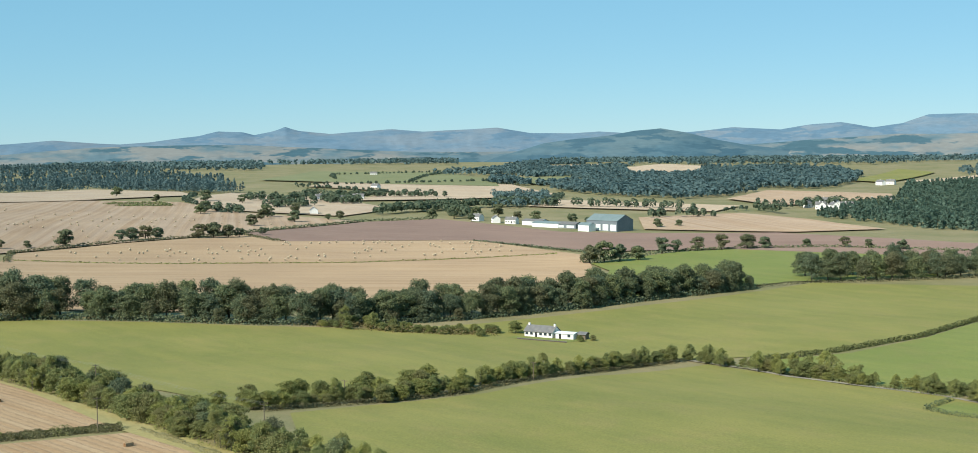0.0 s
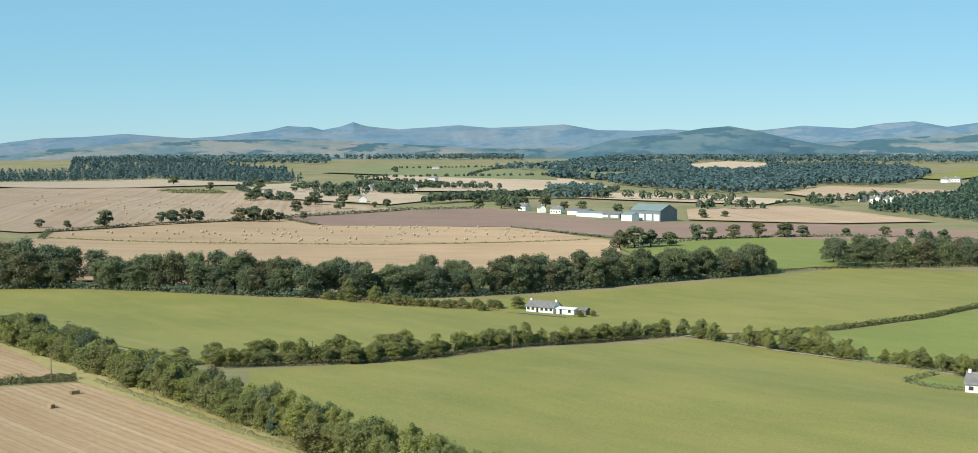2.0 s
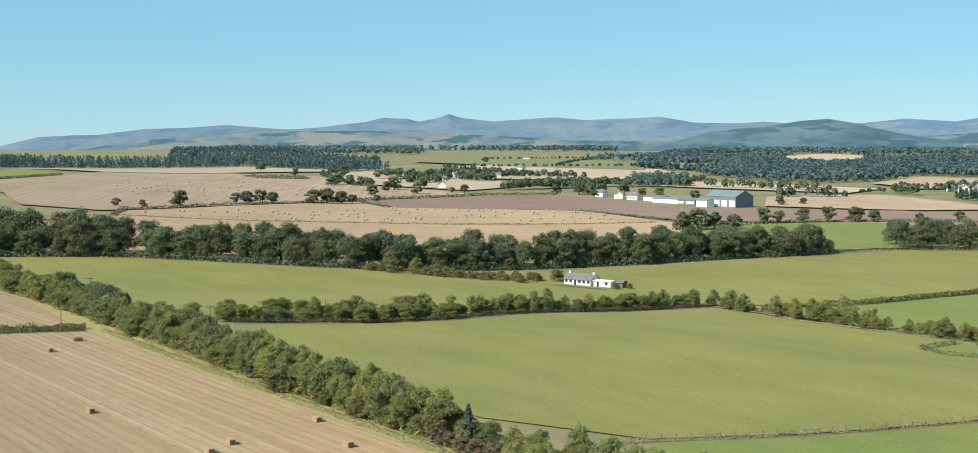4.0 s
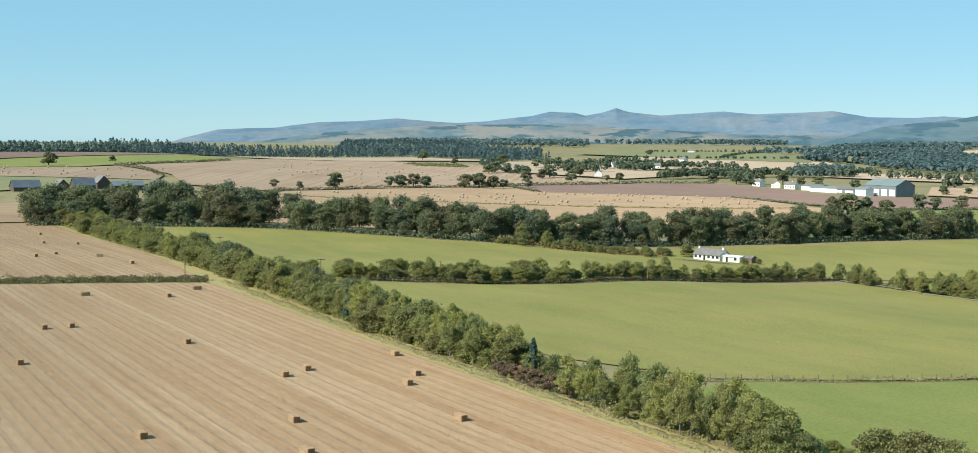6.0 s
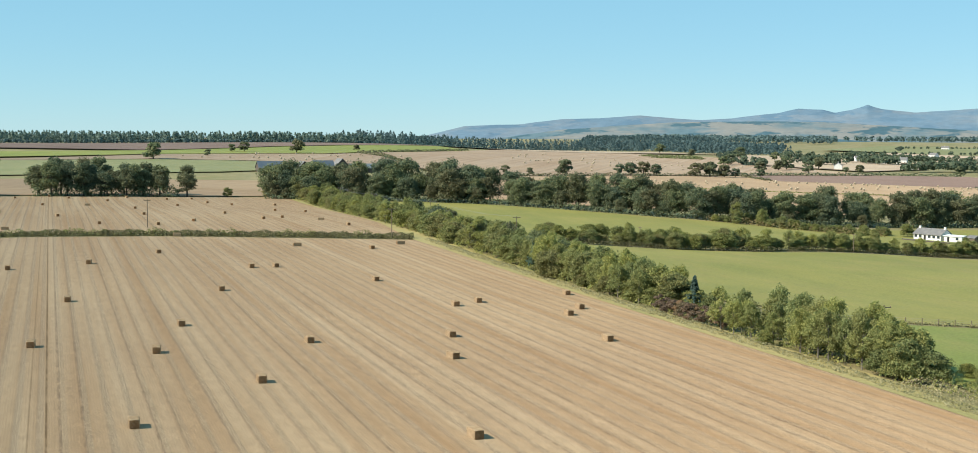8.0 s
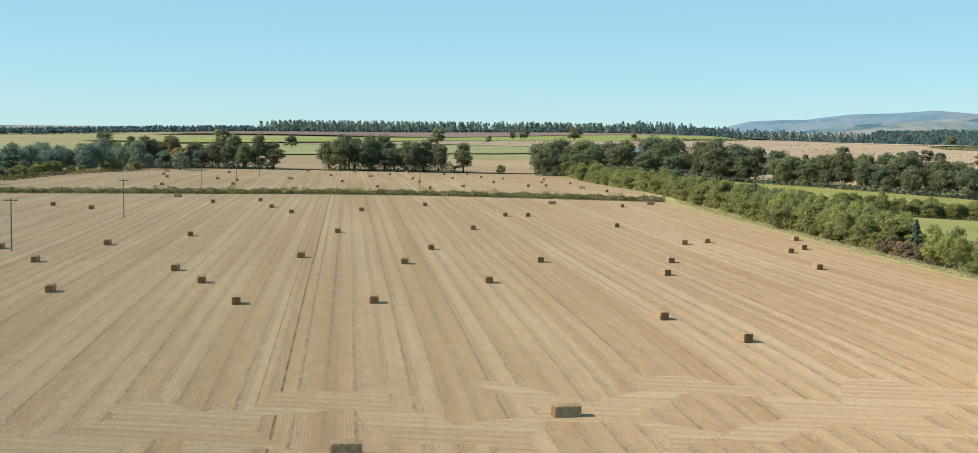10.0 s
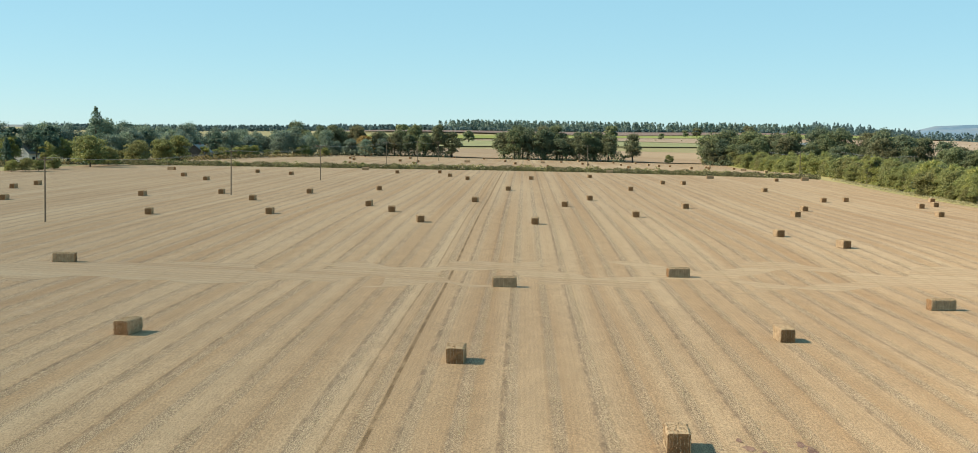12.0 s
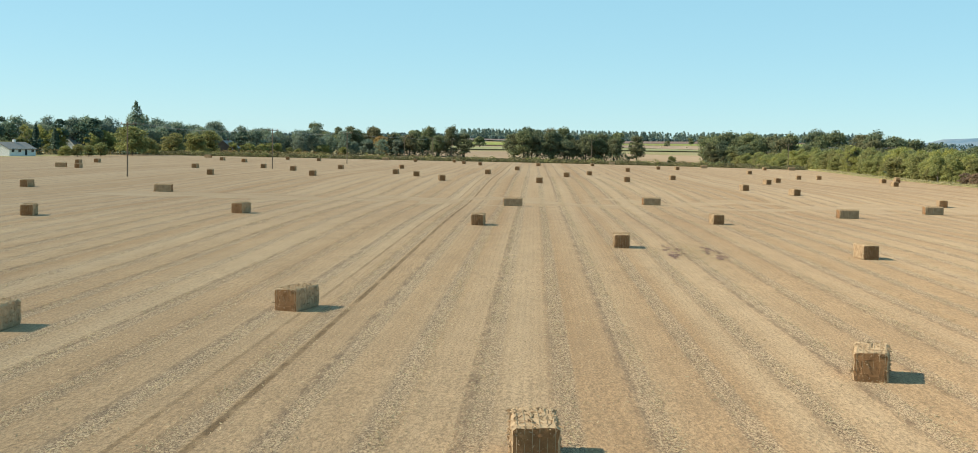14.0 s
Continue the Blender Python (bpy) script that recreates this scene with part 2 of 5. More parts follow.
TURN = math.atan2(0.59, 0.807)
M = {
    "stubble": cut_rows("stubble", (0.344, 0.251, 0.156), (0.268, 0.17, 0.0904), (0.101, 0.0614, 0.0383), (0.456, 0.359, 0.237), TURN - 0.0068, 2.33, 2.73, ((24.05, 0.12, 0.95), (22.3, 0.08, 0.6))),
    "headland": stubble("headland_stubble", (0.314, 0.232, 0.147), (0.265, 0.179, 0.105), (0.166, 0.117, 0.0762), TURN + math.pi / 2 + 0.2, 1.7, 0.6),
    "stubble_far": stubble("far_stubble", (0.294, 0.223, 0.164), (0.26, 0.183, 0.119), (0.169, 0.114, 0.0786), 1.2, 9.0, 0.5),
    "stubble_gold": stubble("golden_stubble", (0.312, 0.226, 0.148), (0.269, 0.186, 0.111), (0.2, 0.123, 0.0676), -0.4, 9.0, 0.5),
    "stubble_pale": stubble("pale_stubble", (0.337, 0.272, 0.208), (0.305, 0.235, 0.166), (0.233, 0.173, 0.125), 0.5, 12.0, 0.5),
    "plough": stubble("ploughed_soil", (0.189, 0.13, 0.105), (0.168, 0.112, 0.091), (0.119, 0.077, 0.063), 0.3, 6.0, 0.4),
    "rut": blotched("rut_earth", (0.105, 0.0875, 0.0455), (0.28, 0.21, 0.126), 0.45, 5.0),
    "pasture": grass("pasture_grass", (0.195, 0.19, 0.0505), (0.236, 0.217, 0.0632), (0.261, 0.211, 0.0758)),
    "pasture_green": grass("fresh_grass", (0.168, 0.193, 0.0466), (0.196, 0.211, 0.0565), (0.224, 0.2, 0.0665)),
    # dull green grass, greyed so that distance haze is in its colour
    "hazed_sage": grass("hazed_sage_grass", (0.174, 0.182, 0.081), (0.207, 0.206, 0.0998), (0.224, 0.2, 0.105)),
    "verge": grass("dry_verge_grass", (0.323, 0.277, 0.123), (0.271, 0.235, 0.0872), (0.362, 0.297, 0.144)),
    "ground": grass("rough_grass", (0.175, 0.164, 0.07), (0.252, 0.21, 0.112), (0.294, 0.231, 0.133)),
    "oak_leaf": leafy("oak_leaf", (0.09, 0.128, 0.077), (0.2, 0.22, 0.118), (0.23, 0.16, 0.08), 0.46),
    "pale_leaf": leafy("pale_leaf", (0.187, 0.219, 0.0733), (0.36, 0.358, 0.137), (0.333, 0.286, 0.108), 0.5),
    "bush_leaf": leafy("bush_leaf", (0.131, 0.163, 0.0552), (0.295, 0.294, 0.11), (0.309, 0.242, 0.11), 0.55),
    "red_leaf": leafy("red_leaf", (0.185, 0.121, 0.0756), (0.286, 0.202, 0.134), (0.185, 0.185, 0.0924), 0.5),
    "fir_leaf": leafy("fir_leaf", (0.07, 0.12, 0.088), (0.125, 0.182, 0.134), (0.086, 0.143, 0.115), 0.5),
    "brown_leaf": leafy("brown_leaf", (0.123, 0.102, 0.0525), (0.196, 0.164, 0.0872), (0.145, 0.146, 0.063), 0.4),
    "orange_leaf": leafy("orange_leaf", (0.182, 0.133, 0.0525), (0.294, 0.203, 0.084), (0.21, 0.168, 0.07), 0.2),
    # broadleaf green with a blue tint painted in for haze
    "hazed_tree_leaf": leafy("hazed_tree_leaf", (0.105, 0.165, 0.135), (0.215, 0.265, 0.2), (0.19, 0.19, 0.13), 0.35),
    # leaf green shifted to blue: painted haze for the far woods
    "hazed_far_leaf": leafy("hazed_distant_leaf", (0.091, 0.153, 0.159), (0.15, 0.208, 0.196), (0.111, 0.169, 0.189), 0.4),
    "copse_leaf": leafy("copse_leaf", (0.072, 0.11, 0.0754), (0.138, 0.169, 0.107), (0.156, 0.144, 0.091), 0.3),
    "bark": blotched("bark", (0.07, 0.0595, 0.0455), (0.112, 0.098, 0.077), 1.0, 8.0),
    "birch_bark": blotched("pale_bark", (0.224, 0.203, 0.175), (0.154, 0.133, 0.112), 1.0, 6.0),
    "straw": blotched("straw", (0.472, 0.345, 0.216), (0.365, 0.253, 0.15), 2.0, 22.0, bump=0.25),
    "straw_pale": blotched("weathered_straw", (0.52, 0.43, 0.31), (0.44, 0.35, 0.24), 2.0, 22.0),
    # cut bale ends: straw darkened to brown, shade painted into the colour
    "straw_end_shaded": blotched("straw_cut_end_shaded", (0.321, 0.174, 0.0816), (0.238, 0.125, 0.0565), 3.0, 30.0, bump=0.6),
    "dry_leaf": leafy("dry_grass_blade", (0.308, 0.266, 0.14), (0.434, 0.378, 0.224), (0.28, 0.266, 0.126), 0.3),
    "straw_stalk": leafy("straw_stalk", (0.32, 0.241, 0.135), (0.493, 0.403, 0.265), (0.407, 0.313, 0.188), 0.3),
    "red_earth": blotched("red_earth", (0.119, 0.0665, 0.0525), (0.231, 0.14, 0.105), 0.8, 5.0, bump=0.6),
    "twine": blotched("twine", (0.364, 0.28, 0.175), (0.406, 0.315, 0.203), 3.0, 30.0),
    "post": blotched("weathered_wood", (0.22, 0.178, 0.131), (0.158, 0.126, 0.0945), 1.0, 12.0),
    "wire": Nodes("wire").done((0.35, 0.35, 0.34), 0.45, 0.6),
    "china": Nodes("insulator").done((0.3, 0.2, 0.14), 0.3),
    "white_wall": blotched("white_render", (0.80, 0.79, 0.76), (0.72, 0.71, 0.68), 0.4, 3.0),
    "slate": blotched("grey_slate", (0.134, 0.13, 0.131), (0.19, 0.178, 0.168), 0.5, 3.0, 0.6, 0.4),
    "blue_roof": blotched("blue_grey_sheet", (0.077, 0.098, 0.126), (0.105, 0.126, 0.154), 0.2, 2.0, 0.5, 0.4),
    "green_roof": blotched("green_grey_sheet", (0.156, 0.199, 0.201), (0.182, 0.222, 0.225), 0.1, 1.0, 0.5, 0.4),
    "shed_wall": blotched("grey_cladding", (0.13, 0.157, 0.176), (0.156, 0.18, 0.201), 0.1, 1.0, 0.55, 0.4),
    "pale_wall": blotched("pale_cladding", (0.62, 0.66, 0.66), (0.7, 0.73, 0.72), 0.1, 1.0, 0.6),
    "stone": blotched("rubble_stone", (0.14, 0.115, 0.098), (0.098, 0.084, 0.0735), 0.5, 3.0),
    "dark": blotched("dark_opening", (0.03, 0.03, 0.032), (0.05, 0.05, 0.05), 1.0, 5.0),
    "tarmac": blotched("dusty_lane", (0.161, 0.15, 0.126), (0.21, 0.189, 0.147), 0.2, 3.0),
    # hill colours with distance haze painted in as blue-grey
    "hazed_moor": moorland("hazed_moor", (0.118, 0.182, 0.245), (0.15, 0.195, 0.24), (0.10, 0.165, 0.23)),
    "hazed_moor_near": moorland("hazed_near_moor", (0.105, 0.16, 0.19), (0.20, 0.205, 0.20), (0.062, 0.115, 0.145)),
    "hazed_moor_wood": moorland("hazed_wooded_moor", (0.07, 0.125, 0.16), (0.10, 0.15, 0.175), (0.055, 0.105, 0.14)),
}
glass = Nodes("window_glass")
M["glass"] = glass.done((0.03, 0.04, 0.05), 0.08, 0.0, 0.6)


# ---- builders ----
def mesh_from(name, bm, *mats):
    me = bpy.data.meshes.new(name)
    bm.to_mesh(me)
    bm.free()
    for m in mats:
        me.materials.append(M[m])
    return me


def part(name, bm, material, parent, label=""):
    """One mesh object under a thing or under a part. bm: a bmesh or a ready mesh."""
    me = bm if isinstance(bm, bpy.types.Mesh) else mesh_from(name, bm, material)
    ob = new(name, me)
    ob.parent = parent
    if label:
        tagged(ob, label)
    return ob


def thing(name, label, category, group="", kind="", at=None):
    ob = new(name)
    ob.empty_display_size = 0.5
    if at is not None:
        ob.matrix_basis = at
    return tagged(ob, label, category, group, kind)


def box(bm, x0, x1, y0, y1, z0, z1, m=None):
    v = [bm.verts.new((x, y, z)) for z in (z0, z1) for x, y in ((x0, y0), (x1, y0), (x1, y1), (x0, y1))]
    for f in ((3, 2, 1, 0), (4, 5, 6, 7), (0, 1, 5, 4), (1, 2, 6, 5), (2, 3, 7, 6), (3, 0, 4, 7)):
        bm.faces.new([v[i] for i in f])
    if m is not None:
        bmesh.ops.transform(bm, matrix=m, verts=v)
    return bm


def boxed(*a):
    return box(bmesh.new(), *a)


def tube(bm, pts, radii, sides=6):
    """A tapered tube through points."""
    rings = []
    for i, p in enumerate(pts):
        p = Vector(p)
        d = (Vector(pts[min(i + 1, len(pts) - 1)]) - Vector(pts[max(i - 1, 0)])).normalized()
        q = d.to_track_quat("Z", "Y")
        rings.append([bm.verts.new(p + q @ Vector((radii[i] * math.cos(a), radii[i] * math.sin(a), 0))) for a in (k * math.tau / sides for k in range(sides))])
    for a, b in zip(rings, rings[1:]):
        for k in range(sides):
            bm.faces.new((a[k], a[(k + 1) % sides], b[(k + 1) % sides], b[k]))
    bm.faces.new(rings[0][::-1])
    bm.faces.new(rings[-1])
    return bm


def quads_mesh(name, quads, mats, index=None):
    """A mesh of loose quads from an array n x 4 x 3."""
    n = len(quads)
    me = bpy.data.meshes.new(name)
    me.vertices.add(4 * n)
    me.vertices.foreach_set("co", np.ascontiguousarray(quads, dtype=np.float32).ravel())
    me.loops.add(4 * n)
    me.loops.foreach_set("vertex_index", np.arange(4 * n, dtype=np.int32))
    me.polygons.add(n)
    me.polygons.foreach_set("loop_start", np.arange(0, 4 * n, 4, dtype=np.int32))
    if index is not None:
        me.polygons.foreach_set("material_index", np.asarray(index, dtype=np.int32))
    for m in mats:
        me.materials.append(M[m])
    me.update(calc_edges=True)
    return me


def leaf_quads(rng, pos, out, size, ragged=0.5):
    """Leaf clumps: bent quads at pos, facing about along out."""
    n = len(pos)
    nor = out + rng.normal(0, ragged, (n, 3))
    nor /= np.linalg.norm(nor, axis=1, keepdims=True) + 1e-9
    a = np.cross(nor, rng.normal(0, 1, (n, 3)))
    a /= np.linalg.norm(a, axis=1, keepdims=True) + 1e-9
    b = np.cross(nor, a)
    s = (size * rng.uniform(0.6, 1.35, n))[:, None]
    k = rng.uniform(0.55, 1.0, (n, 4, 1))
    c = np.stack([a, b, -a, -b], 1) * k * s[:, None]
    c[:, ::2] += nor[:, None] * (s * rng.uniform(-0.35, 0.1, (n, 1)))[:, None]
    return pos[:, None] + c


# the land
NEAR = [(-40, -110, -0.3), (-12, -60, -0.6), (18, -38, -0.4), (0, 0, 0), (100, 40, 0), (80, 100, 0.4), (180, 150, 0.3), (210, 190, 0.4), (280, 200, 0), (190, 85, -0.4), (230, 105, -0.7), (70, 0, -0.8), (150, 30, -0.3), (140, 250, 0.5),
        (100, 330, 0.5), (250, 330, 0.2), (0, 250, 0.5), (-60, 100, 0.5), (-150, 300, 1), (480, 70, -13.5), (430, -20, -13), (285, 270, 0.3), (310, 245, 0.3), (345, 300, 0), (330, 258, 0), (300, 205, -0.2), (380, 160, -7)]
MIDDLE = [(560, 135, -13.5), (300, 60, -6), (250, -20, -4), (150, -60, -1.5), (420, 250, -9), (1250, 170, -15), (1450, 330, -14), (900, 200, -13), (900, 350, -9), (650, 560, 3.6), (610, 650, 5.2), (1500, 540, -8), (700, 0, -14), (900, -200, -10), (450, 400, -4), (760, 430, -6), (1260, 1110, 17), (900, 1300, 13)]
FAR = [(500, 1500, 6), (0, 1500, 1), (-500, 1400, 0), (1600, 900, 5), (1000, 850, 10), (300, 900, 2), (0, 800, 1), (2050, 1100, -4), (2500, 1600, 0), (3000, 800, 0), (2000, 400, -12), (3000, 0, -10), (2500, -800, -10), (1500, -500, -10), (0, 2500, 2), (1500, 2300, 8), (-400, 0, 1), (-300, -300, 1), (200, -400, -3), (3700, 1000, 16), (3700, 100, 14), (3500, -800, 14), (3300, 1900, 14)]
LAND = np.array(NEAR + MIDDLE + FAR, float)
LAND_SOFT = (25 + 0.12 * np.hypot(LAND[:, 0] - 50, LAND[:, 1] - 50)) ** 2


def heights(xy):
    """The height of the land at points n x 2."""
    out = np.empty(len(xy))
    for i in range(0, len(xy), 20000):
        q = xy[i : i + 20000]
        d = ((q[:, None] - LAND[None, :, :2]) ** 2).sum(-1)
        w = 1 / (d + LAND_SOFT) ** 2
        out[i : i + 20000] = (w * LAND[:, 2]).sum(1) / w.sum(1)
    return out


def hgt(x, y):
    return float(heights(np.array([[x, y]], float))[0])


def at(u, v):
    """The stubble field's own axes: u along the rows, v across them."""
    return 0.59 * u + 0.807 * v, 0.807 * u - 0.59 * v


def drape(name, poly, mat, label, off=0.0, cell=15.0, category="field"):
    """A piece of land with an outline, laid over the hills."""
    bm = bmesh.new()
    bm.faces.new([bm.verts.new((x, y, 0)) for x, y in poly])
    xs, ys = [p[0] for p in poly], [p[1] for p in poly]
    for lo, hi, axis in ((min(xs), max(xs), 0), (min(ys), max(ys), 1)):
        k = math.ceil(lo / cell) * cell
        while k < hi:
            co, no = [0, 0, 0], [0, 0, 0]
            co[axis], no[axis] = k, 1
            bmesh.ops.bisect_plane(bm, geom=bm.verts[:] + bm.edges[:] + bm.faces[:], plane_co=co, plane_no=no)
            k += cell
    bmesh.ops.triangulate(bm, faces=bm.faces[:])
    z = heights(np.array([v.co.xy for v in bm.verts]))
    for v, q in zip(bm.verts, z):
        v.co.z = q + off
    bmesh.ops.recalc_face_normals(bm, faces=bm.faces[:])
    if sum(f.normal.z for f in bm.faces) < 0:
        bmesh.ops.reverse_faces(bm, faces=bm.faces[:])
    for f in bm.faces:
        f.smooth = True
    return tagged(new(name, mesh_from(name, bm, mat)), label, category, kind="structure")


def ground_sheet():
    k = np.linspace(-1, 1, 261)
    s = np.sign(k) * (np.abs(k) * 1100 + np.abs(k) ** 4 * 3850)
    gx, gy = np.meshgrid(s + 50, s + 50)
    xy = np.stack([gx.ravel(), gy.ravel()], 1)
    far = np.hypot(xy[:, 0] - 100, xy[:, 1] - 100)
    z = heights(xy) - 0.22 - np.clip((far - 500) / 1500, 0, 1) * 1.2
    n = len(k)
    i = (np.arange(n - 1)[:, None] * n + np.arange(n - 1)[None]).ravel()
    faces = np.stack([i, i + 1, i + n + 1, i + n], 1)
    me = bpy.data.meshes.new("ground")
    me.from_pydata(np.column_stack([xy, z]).tolist(), [], faces.tolist())
    me.materials.append(M["ground"])
    me.polygons.foreach_set("use_smooth", np.ones(len(me.polygons), dtype=bool))
    return tagged(new("ground", me), "rolling farmland of rough green and dry grass", "ground", kind="structure")


ground_sheet()

# ---- fields ----
drape("stubble_field", [at(-330, -190), at(-330, 119), at(-150, 120), at(60, 121), at(200, 121.9), at(310, 122.5), at(343, 122), at(352, 94), at(366, 50), at(369, 20), at(364, -32), at(352, -110), at(180, -118), at(60, -150)],
      "stubble", "harvested corn stubble in pale and golden bands", 0.0, 14)
teeth = random.Random(5)
low_edge = [(35 + 0.1 * v + teeth.uniform(-3, 3), v + teeth.uniform(-0.4, 0.4)) for v in range(-22, 112, 3)]
top_edge = [(46 + 0.32 * (v + 22) - 0.0024 * (v + 22) ** 2 + 0.1 * v + teeth.uniform(-3, 3), v + teeth.uniform(-0.4, 0.4)) for v in range(110, -22, -3)]
drape("headland", [at(u, v) for u, v in low_edge + top_edge], "headland", "stubble headland with tracks across the rows", 0.015, 8)
drape("stubble_field_beyond", [at(364, -130), at(377, -32), at(381, 20), at(378, 50), at(364, 94), at(356, 125), at(420, 130), at(480, 133), at(652, 135), at(657, 64), at(645, -73), at(600, -130)], "stubble", "farther stubble field beyond a low hedge", 0.0, 20)
drape("verge", [at(-330, 118.4), at(-330, 124), at(200, 126), at(345, 130), at(655, 138), at(655, 134.5), at(480, 132.6), at(420, 129.6), at(350, 121.6), at(310, 121.9), at(200, 121.3), at(60, 120.4)], "verge", "strip of long dry grass beside the hedgerow", 0.06, 12, "verge")
drape("pasture_near", [(338, 176), (362, 161), (395, 132), (450, 107), (495, 68), (476, 44), (456, 20), (440, -12), (395, -45), (330, -70), (271, -4), (231, 44), (236, 76), (300, 160)], "pasture", "close-grazed green pasture", 0.0, 14)
drape("pasture_corner", [(229, 41), (269, -6), (328, -72), (250, -130), (90, -125), (100, -70), (165, 5), (205, 45)], "pasture_green", "fresh green grass field beside a wire fence", 0.0, 14)
drape("pasture_middle", [(345, 192), (372, 170), (415, 137), (458, 118), (503, 84), (516, 50), (532, 22), (575, -16), (640, -48), (780, -120), (800, 15), (718, 70), (655, 118), (595, 172), (556, 215), (540, 260), (534, 310), (525, 360), (500, 400), (470, 385), (400, 290)], "pasture", "long green pasture below a belt of trees", 0.0, 16)
drape("pasture_right", [(528, 14), (572, -20), (640, -55), (760, -130), (640, -180), (430, -60), (446, -12), (462, 18), (480, 40), (505, 50)], "pasture_green", "bright green field behind a hedge", 0.0, 16)
drape("golden_field", [(851, 555), (973, 536), (1105, 486), (1043, 426), (1099, 280), (971, 170), (836, 147), (730, 165), (610, 250), (560, 330), (560, 420), (640, 500), (766, 520)], "stubble_gold", "golden stubble with many round bales", 0.3, 25)
drape("ploughed_field", [(1117, 490), (1357, 447), (1434, 385), (1368, 322), (1255, 225), (1244, 140), (1244, 25), (1091, -110), (960, -260), (880, -200), (985, -20), (1029, 72), (1000, 172), (1103, 282), (1045, 424)], "plough", "bare brown ploughed field", 0.35, 25)
drape("pale_field", [(831, 566), (973, 540), (1117, 494), (1360, 452), (1477, 637), (1600, 760), (1557, 872), (1402, 949), (1255, 900), (1000, 842), (925, 722), (840, 640)], "stubble_far", "broad pale stubble field", 0.45, 40)
drape("field_by_wood", [(1415, 962), (1560, 885), (1700, 850), (1815, 830), (2050, 960), (2180, 1180), (1800, 1300), (1450, 1180)], "stubble_pale", "pale stubble below a wood", 0.5, 50)
drape("field_far_side", [(1500, 640), (1440, 500), (1600, 480), (1790, 600), (1990, 850), (1820, 815), (1620, 760)], "stubble_pale", "pale field behind scattered trees", 0.5, 50)
drape("green_far_field", [(2642, 1046), (3232, 1126), (3206, 798), (2652, 554), (2397, 494), (2459, 747)], "hazed_sage", "distant green meadow", 1.3, 80)
drape("pale_far_field", [(2553, 850), (2467, 483), (2066, 331), (1780, 595), (2166, 629), (2330, 840)], "stubble_pale", "distant pale stubble", 0.9, 80)
drape("brown_far_field", [(1901, 80), (2210, 19), (2035, -156), (1736, -130), (1722, 19)], "stubble_far", "distant tan field", 0.9, 60)
drape("pale_strip", [(1900, 330), (1712, 61), (1590, 90), (1700, 330)], "stubble_pale", "pale strip of stubble", 0.7, 60)
drape("field_by_barn", [(1486, 171), (1560, 60), (1449, -8), (1277, -74), (1250, 10), (1300, 151)], "stubble_far", "tan stubble beside a grain shed", 0.5, 40)
drape("green_by_belt", [(907, 159), (1000, 105), (1031, 53), (1000, -10), (960, -120), (830, -60), (800, 30), (740, 80), (690, 130), (850, 140)], "pasture_green", "green paddock behind a belt of trees", 0.3, 30)
drape("green_strip", [(913, 1042), (1092, 1060), (1330, 1010), (1252, 899), (951, 849), (844, 962), (600, 1050), (560, 1180)], "pasture_green", "green strip on a hillside", 0.6, 40)
drape("mauve_field", [(1092, 1072), (1350, 1020), (1420, 1180), (1250, 1330), (900, 1420), (700, 1300), (913, 1055)], "plough", "purple-brown bare field on a ridge", 0.7, 50)
drape("bale_slope", [(951, 838), (988, 838), (915, 722), (866, 690), (771, 890), (600, 1000), (844, 952)], "stubble_far", "stubble slope with round bales", 0.5, 40)
drape("sage_field", [(771, 880), (865, 680), (782, 640), (600, 610), (520, 640), (300, 800), (380, 1000), (560, 1030)], "hazed_sage", "dull green field round a farmstead", 0.4, 40)
drape("gold_corner", [at(662, -60), at(662, 132), at(760, 140), at(800, -60)], "stubble_gold", "golden stubble behind tall trees", 0.2, 30)

CLEARINGS = [[(3443, 360), (3673, 279), (3514, 165), (3134, 160), (3051, 312)], [(2699, -136), (3316, -302), (3134, -363), (2527, -196)], [(2597, -236), (2937, -422), (2659, -377), (2330, -226)], [(3641, 583), (3743, 457), (3451, 425), (3389, 546)], [(2760, 560), (2900, 430), (2560, 330), (2480, 440)]]
for poly, mat, label in zip(CLEARINGS, ("stubble_pale", "pasture", "stubble_pale", "stubble_pale", "hazed_sage"), ("pale field in a gap of distant woods", "green field on a far slope", "pale stubble on a far slope", "small pale field among woods", "dull green field among woods")):
    drape("far_clearing", poly, mat, label, 1.2, 80)

# ---- far hills ----
SKYLINE = [(44, -0.9), (50.5, -0.5), (51.4, -0.18), (52.9, 0.19), (55.3, 0.25), (57.1, 0.46), (58.7, 0.5), (60.5, 0.62), (62.0, 0.5), (63.1, 0.42), (64.4, 0.5), (66.3, 0.72), (67.1, 0.9), (68.1, 0.84), (68.6, 0.71), (69.3, 0.85), (69.65, 0.95), (69.9, 1.05), (70.2, 0.94),
           (70.5, 0.86), (71.8, 0.72), (74.5, 0.88), (75.8, 0.75), (77.1, 0.8), (79.0, 0.88), (80.4, 0.62), (82.3, 0.58), (83.4, 0.65), (84.9, 0.53), (87.3, 0.56), (89.1, 0.74), (91.1, 0.61), (92.4, 0.8), (93.6, 0.86), (94.9, 0.62), (96.1, 0.75),
           (97.1, 1.09), (98.5, 1.09), (104, 0.9), (112, 0.6), (125, 0.3)]
